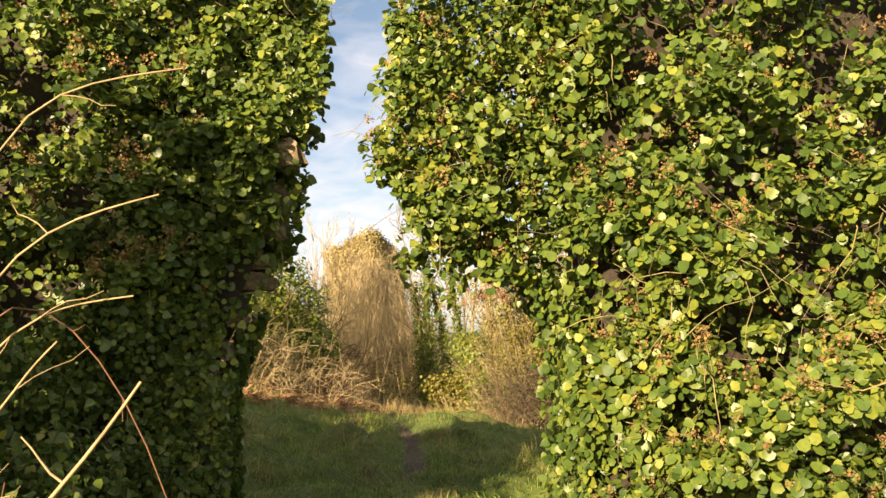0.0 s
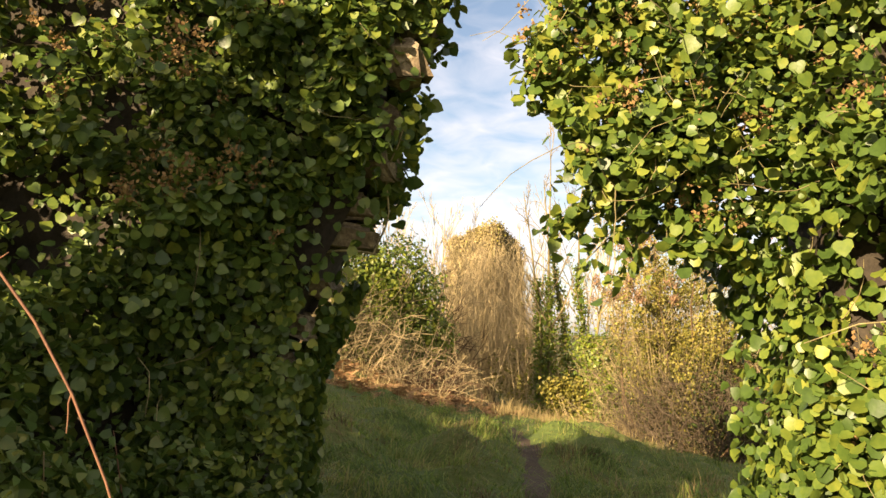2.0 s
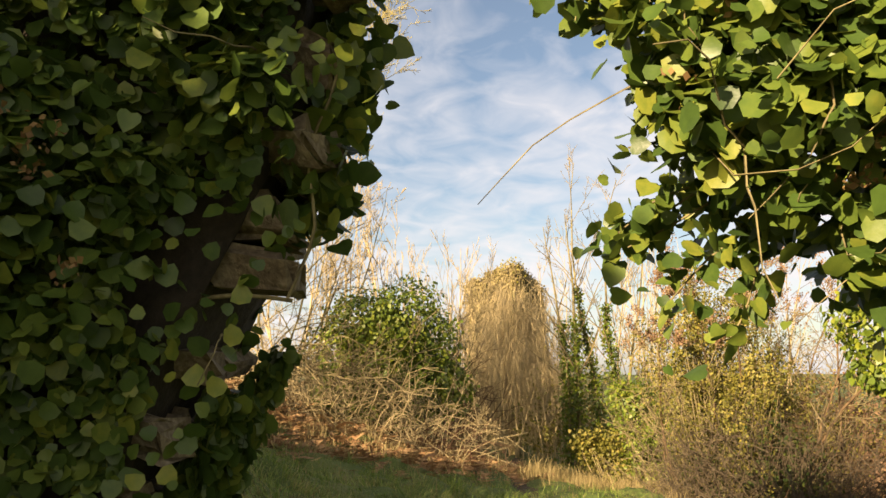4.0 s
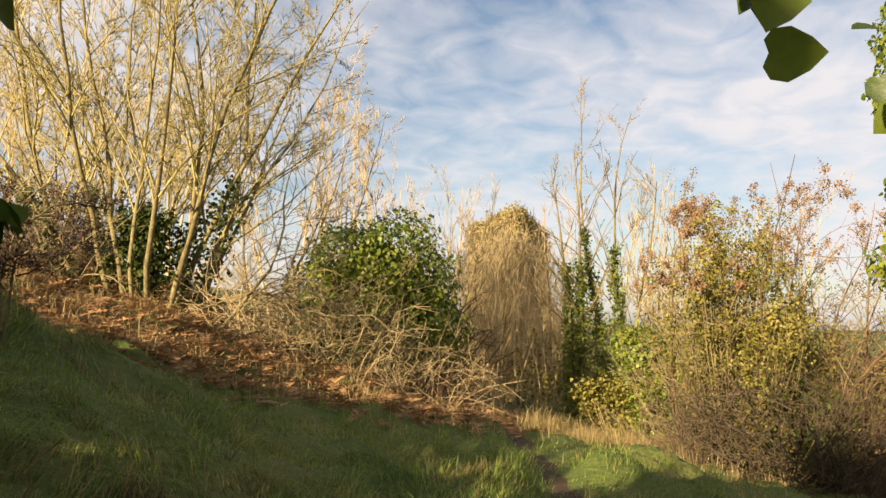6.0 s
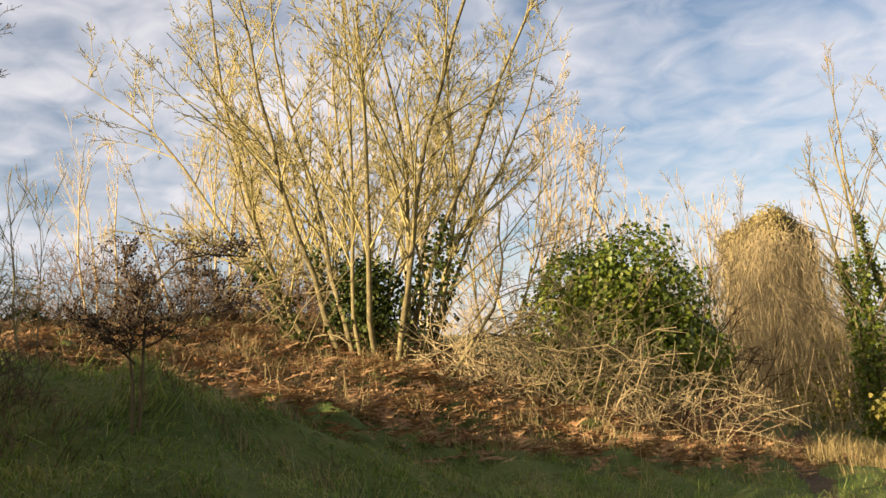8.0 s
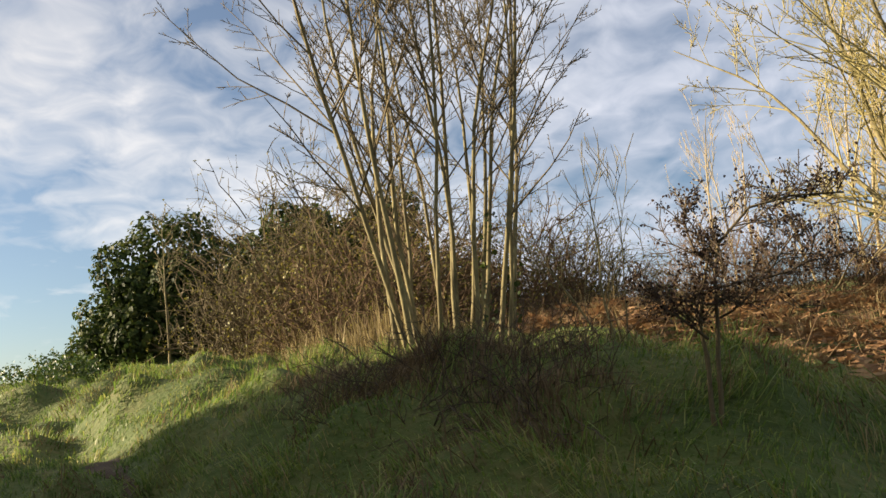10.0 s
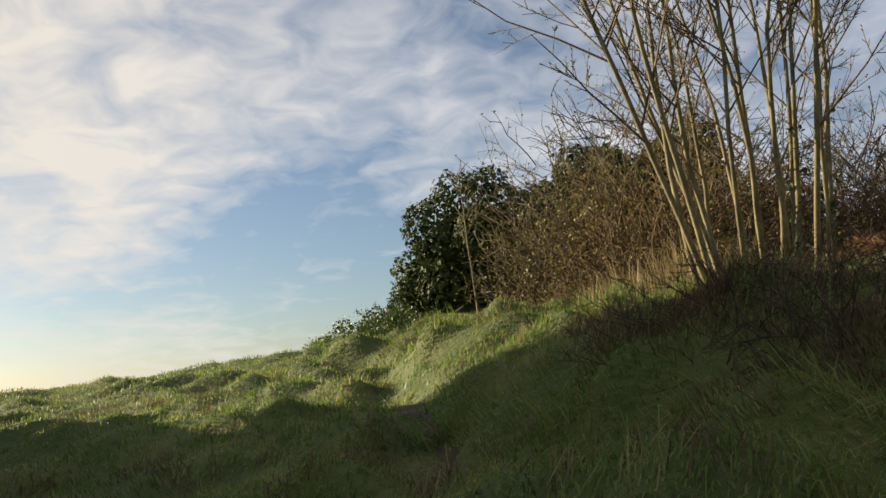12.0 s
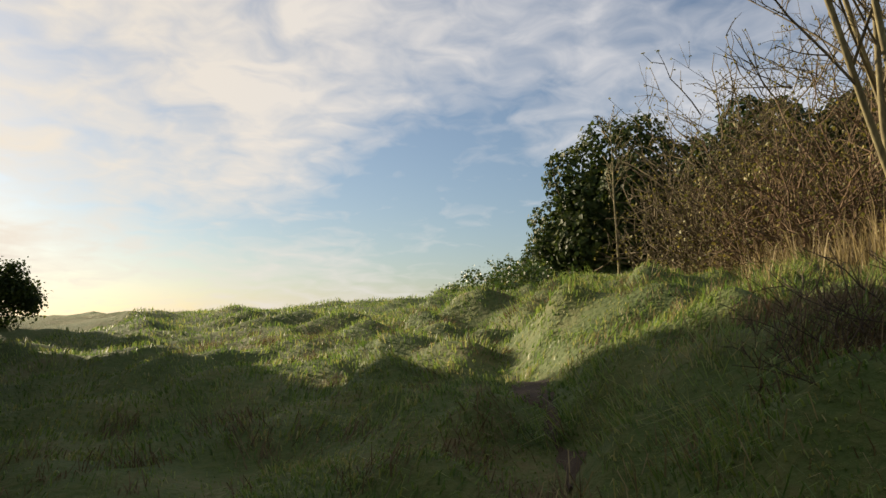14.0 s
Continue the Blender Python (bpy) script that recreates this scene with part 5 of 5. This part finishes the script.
def build_tower():
    """The ruined tower far off, clad in ivy and creeper."""
    rng = np.random.default_rng(62)
    x0, y0, w, top = 3.3, 79.0, 2.75, 11.0
    zb = -6.0
    tower = thing("ruined_tower", (x0, y0, zb), "distant square ruined stone tower clad in dry creeper", "tower")
    tower.rotation_euler = (0, 0, -0.52)
    bm = bmesh.new()
    nz, ring = 14, 32
    grid = []
    for k in range(nz + 1):
        z = (top - zb) * k / nz
        loop = []
        for i in range(ring):
            s = i / ring * 4
            e, u = int(s), (s - int(s)) * 2 - 1
            x, y = [(u, -1), (1, u), (-u, 1), (-1, -u)][e]
            jag = (0.7 * math.sin(i * 2.3) * math.sin(i * 0.9)) if k == nz else 0
            taper = 1 - 0.10 * (k / nz) ** 3
            fall = (0.75 * (1 - x) + 1.0 * (1 + y)) * (k / nz) ** 2
            loop.append(bm.verts.new((x * w * taper + rng.normal(0, 0.08), y * w * taper + rng.normal(0, 0.08), z + 0.6 * jag - fall)))
        grid.append(loop)
    for k in range(nz):
        for i in range(ring):
            bm.faces.new((grid[k][i], grid[k][(i + 1) % ring], grid[k + 1][(i + 1) % ring], grid[k + 1][i]))
    bm.faces.new(grid[nz])
    part_bm("masonry", bm, STONE, tower)
    n = 20000
    u, z = rng.uniform(-1, 1, n), (top - zb) * rng.uniform(0.2, 1.0, n)
    f = rng.integers(0, 2, n)
    pos = np.where(f[:, None] == 0, np.stack([u * w, -w - 0.2 + 0 * u, z], -1), np.stack([w + 0.2 + 0 * u, u * w, z], -1)) + rng.normal(0, 0.15, (n, 3))
    pos[:, 2] -= (0.75 * (1 - pos[:, 0] / w) + 1.0 * (1 + pos[:, 1] / w)) * (pos[:, 2] / (top - zb)) ** 2
    pos[:, 0] *= 1 - 0.10 * np.clip(pos[:, 2] / (top - zb), 0, 1) ** 3
    part("creeper", leaf_mesh("creeper", rng, pos, np.where(f[:, None] == 0, np.array([0, -1, 0.2]), np.array([1, 0, 0.2])), 0.17, CREEPER), tower, "dry straw-coloured creeper")
    m = 2600
    ux = rng.uniform(-0.2, 1.0, m)
    dome = 0.9 * np.exp(-((ux - 0.7) / 0.35) ** 2) - 0.6 * np.abs(ux) ** 3
    pos = np.stack([ux * w, rng.uniform(-1.1, 1, m) * w, (top - zb) + dome * rng.uniform(0.2, 1, m) - 0.8 * rng.uniform(0, 1, m) ** 2 * (1.5 + ux)], -1) + rng.normal(0, 0.16, (m, 3))
    pos[:, 2] -= 0.75 * (1 - pos[:, 0] / w) + 1.0 * (1 + pos[:, 1] / w)
    part("ivy", leaf_mesh("ivy", rng, pos, np.tile([0, -1, 0.3], (m, 1)), 0.18, OLIVE), tower, "olive ivy at the broken top")


def cane(name, seed, points, r, material, label):
    rng = np.random.default_rng(seed)
    p = np.array(points, dtype=float)
    u = np.linspace(0, len(p) - 1, 14)
    i = np.minimum(u.astype(int), len(p) - 2)
    ln = p[i] + (p[i + 1] - p[i]) * (u - i)[:, None]
    for _ in range(5):
        ln[1:-1] = (ln[:-2] + ln[1:-1] * 2 + ln[2:]) / 4
    th = thing(name, tuple(p[0]), label, "branch")
    t = Tubes()
    t.add(ln - p[0], np.linspace(r, r * 0.5, 14), 6)
    part("stem", t.mesh("stem", material), th)
    for k in range(4):
        a = ln[3 + 2 * k] - p[0]
        sh = bough(rng, a, rng.normal(0, 1, 3) + np.array([0, 0, 0.4]), rng.uniform(0.08, 0.22), 4, 0.2, 0)
        t = Tubes()
        t.add(sh, np.linspace(r * 0.5, r * 0.25, 5), 4)
        part("shoot", t.mesh("shoot", material), th)
    return th


build_trees()
build_small_tree()
build_shrubs()
build_weeping()
build_withies()
build_tower()


def build_path():
    """Bare trodden earth along the way."""
    y = np.linspace(9.5, 33, 160)
    u = np.linspace(-1, 1, 5)
    w = 0.17 + 0.05 * np.sin(2.3 * y) + 0.03 * np.sin(6.1 * y)
    x = way_x(y)[:, None] + u[None] * w[:, None]
    yy = np.repeat(y[:, None], 5, 1)
    z = rough_height(x, yy) + 0.03 - 0.028 * np.abs(u[None])
    i, j = np.meshgrid(np.arange(159), np.arange(4), indexing="ij")
    q = np.stack([i * 5 + j, i * 5 + j + 1, (i + 1) * 5 + j + 1, (i + 1) * 5 + j], -1).reshape(-1, 4)
    ob = new("path", mesh_of("path", np.stack([x, yy, z], -1).reshape(-1, 3), q, SOIL, True))
    tagged(ob, "narrow trodden path of bare dark earth", "path", kind="structure")


def build_crest_way():
    """Bare earth showing along the hollow way up the hill."""
    x = np.linspace(-8.6, -5.6, 60)
    u = np.linspace(-1, 1, 5)
    w = np.maximum(0.015, (0.08 + 0.06 * np.sin(3.1 * x) + 0.03 * np.sin(11 * x)) * np.clip((-5.6 - x) * 1.5, 0, 1))
    yy = crest_way_y(x)[:, None] + u[None] * w[:, None] + 0.03 * np.sin(7 * x)[:, None]
    xx = np.repeat(x[:, None], 5, 1)
    z = rough_height(xx, yy) + 0.03 - 0.026 * np.abs(u[None])
    i, j = np.meshgrid(np.arange(59), np.arange(4), indexing="ij")
    q = np.stack([i * 5 + j, (i + 1) * 5 + j, (i + 1) * 5 + j + 1, i * 5 + j + 1], -1).reshape(-1, 4)
    ob = new("path", mesh_of("path", np.stack([xx, yy, z], -1).reshape(-1, 3), q, SOIL, True))
    tagged(ob, "hollow path of dark earth climbing to the crest", "path", kind="structure")


def build_near_left():
    """Brambles and canes beside the start of the walk."""
    # unseen blocker, added to keep the sun off the left jamb
    leaf_mass("ivy_bush", 70, (-3.74, 2.0, 3.0), (0.72, 0.95, 1.5), 4600, 0.12, IVY_FAR, "unseen ivied bush added to shade the ruined wall", 30, 0.34, ramble=0.3)
    thicket("bramble_tangle", 700, (-1.4, 2.6), (0.3, 0.4, 1.5), 40, CANE, "dry brown bramble tangle beside the path", 0.6, 0.0032, -0.04, sub=2)
    shrub("bramble", 71, (-2.15, 5.0), (1.0, 0.7, 1.75), 5600, 0.055, BRAMBLE, "bramble bush with green and yellowing leaves", 40, RED_STEM, blobs=10, hollow=0.3)
    shrub("bramble", 720, (-1.75, 3.9), (0.6, 0.5, 1.6), 3600, 0.05, BRAMBLE, "bramble with sunlit yellow-green leaves", 30, RED_STEM, blobs=9, hollow=0.3)
    shrub("bramble", 722, (-1.5, 4.55), (0.5, 0.4, 1.25), 2600, 0.05, BRAMBLE, "bramble with green and yellow leaves against the ruin", 26, CANE, blobs=9, hollow=0.3)
    shrub("bramble", 72, (-1.25, 5.6), (0.5, 0.4, 1.0), 1500, 0.055, BRAMBLE, "low bramble growing against the ivied wall", 16, RED_STEM, blobs=6, hollow=0.3)
    g = lambda x, y: float(height(x, y))
    cane("bramble_cane", 73, [(-2.0, 3.9, g(-2.0, 3.9)), (-1.85, 3.9, 1.2), (-1.62, 3.93, 1.80), (-1.35, 3.95, 1.86), (-1.11, 3.98, 1.55), (-0.95, 4.01, 1.25), (-0.77, 4.06, 0.85), (-0.62, 4.1, g(-0.62, 4.1))], 0.006, RED_STEM, "long arching reddish-brown bramble cane")
    cane("bare_branch", 74, [(-0.95, 2.05, g(-0.95, 2.05)), (-0.86, 2.0, 0.8), (-0.72, 1.95, 1.10), (-0.56, 1.92, 1.24), (-0.43, 1.92, 1.42)], 0.007, CANE, "pale bare branch reaching over the path")
    cane("bare_branch", 75, [(-1.1, 1.9, g(-1.1, 1.9)), (-1.0, 2.1, 0.9), (-0.85, 2.2, 1.06), (-0.66, 2.25, 1.10)], 0.006, CANE, "pale bare branch low beside the path")
    for k, (p, q) in enumerate([((-0.79, 1.96, 2.04), (-0.34, 2.04, 2.18)), ((-0.79, 1.96, 1.70), (-0.39, 1.96, 1.85)), ((-0.83, 2.1, 1.54), (-0.47, 2.04, 1.62)), ((-0.76, 1.96, 1.33), (-0.60, 1.9, 1.52))]):
        x, y = -1.15 - 0.1 * k, 2.1
        mid = tuple((np.array(p) + np.array(q)) / 2 + np.array([0, 0, 0.03]))
        cane("thorn_branch", 76 + k, [(x, y, g(x, y)), (x + 0.1, y, p[2] * 0.6), p, mid, q], 0.004, CANE, "bare thorny branch beside the ruined wall")


build_path()
build_crest_way()
build_near_left()


def single_leaves(seed, n, spot, normal, size, parent_at, label):
    """Leaves standing proud of the ivy, each one by itself."""
    rng = np.random.default_rng(seed)
    shapes = []
    for k in range(4):
        v = LEAF_V * np.array([rng.uniform(0.85, 1.15), 1, rng.uniform(0.5, 1.6)])
        shapes.append(mesh_of("leaf", v * size, LEAF_F, IVY, True))
    host = thing("ivy_shoots", parent_at, label, "ivy")
    pos = spot(rng, n)
    nor = unit(np.asarray(normal) + rng.normal(0, 0.5, (n, 3)))
    fr = frames_for(nor, rng.normal(0, 0.5, (n, 3)) + np.array([0, 0, -1.0]))
    for i in range(n):
        ob = part("leaf", shapes[i % 4], host)
        m4 = Matrix([[*fr[i][r], pos[i][r] - parent_at[r]] for r in range(3)] + [[0, 0, 0, 1]])
        ob.matrix_basis = m4 @ Matrix.Scale(rng.uniform(0.7, 1.35), 4)


def near_right(rng, n):
    z = rng.uniform(0.5, 3.6, n)
    x = np.maximum(edge_right(z), 1.0) + rng.uniform(0.1, 2.2, n)
    return np.stack([x, 5.75 - 0.5 * np.clip((x - 1.7) / 1.6, 0, 1) - 0.12 * rng.uniform(0, 1, n), z], -1)


def near_left(rng, n):
    z = rng.uniform(0.5, 3.6, n)
    return np.stack([edge_left(z) - rng.uniform(0.35, 2.0, n), 5.98 - 0.1 * rng.uniform(0, 1, n), z], -1)


single_leaves(81, 240, near_right, (-0.3, -1, 0.4), 0.07, (2.6, 5.6, 0.0), "glossy ivy shoots standing out into the sun")
single_leaves(82, 60, near_left, (0.1, -1, 0.3), 0.056, (-1.4, 6.0, 0.0), "dark ivy shoots standing out from the shaded wall")
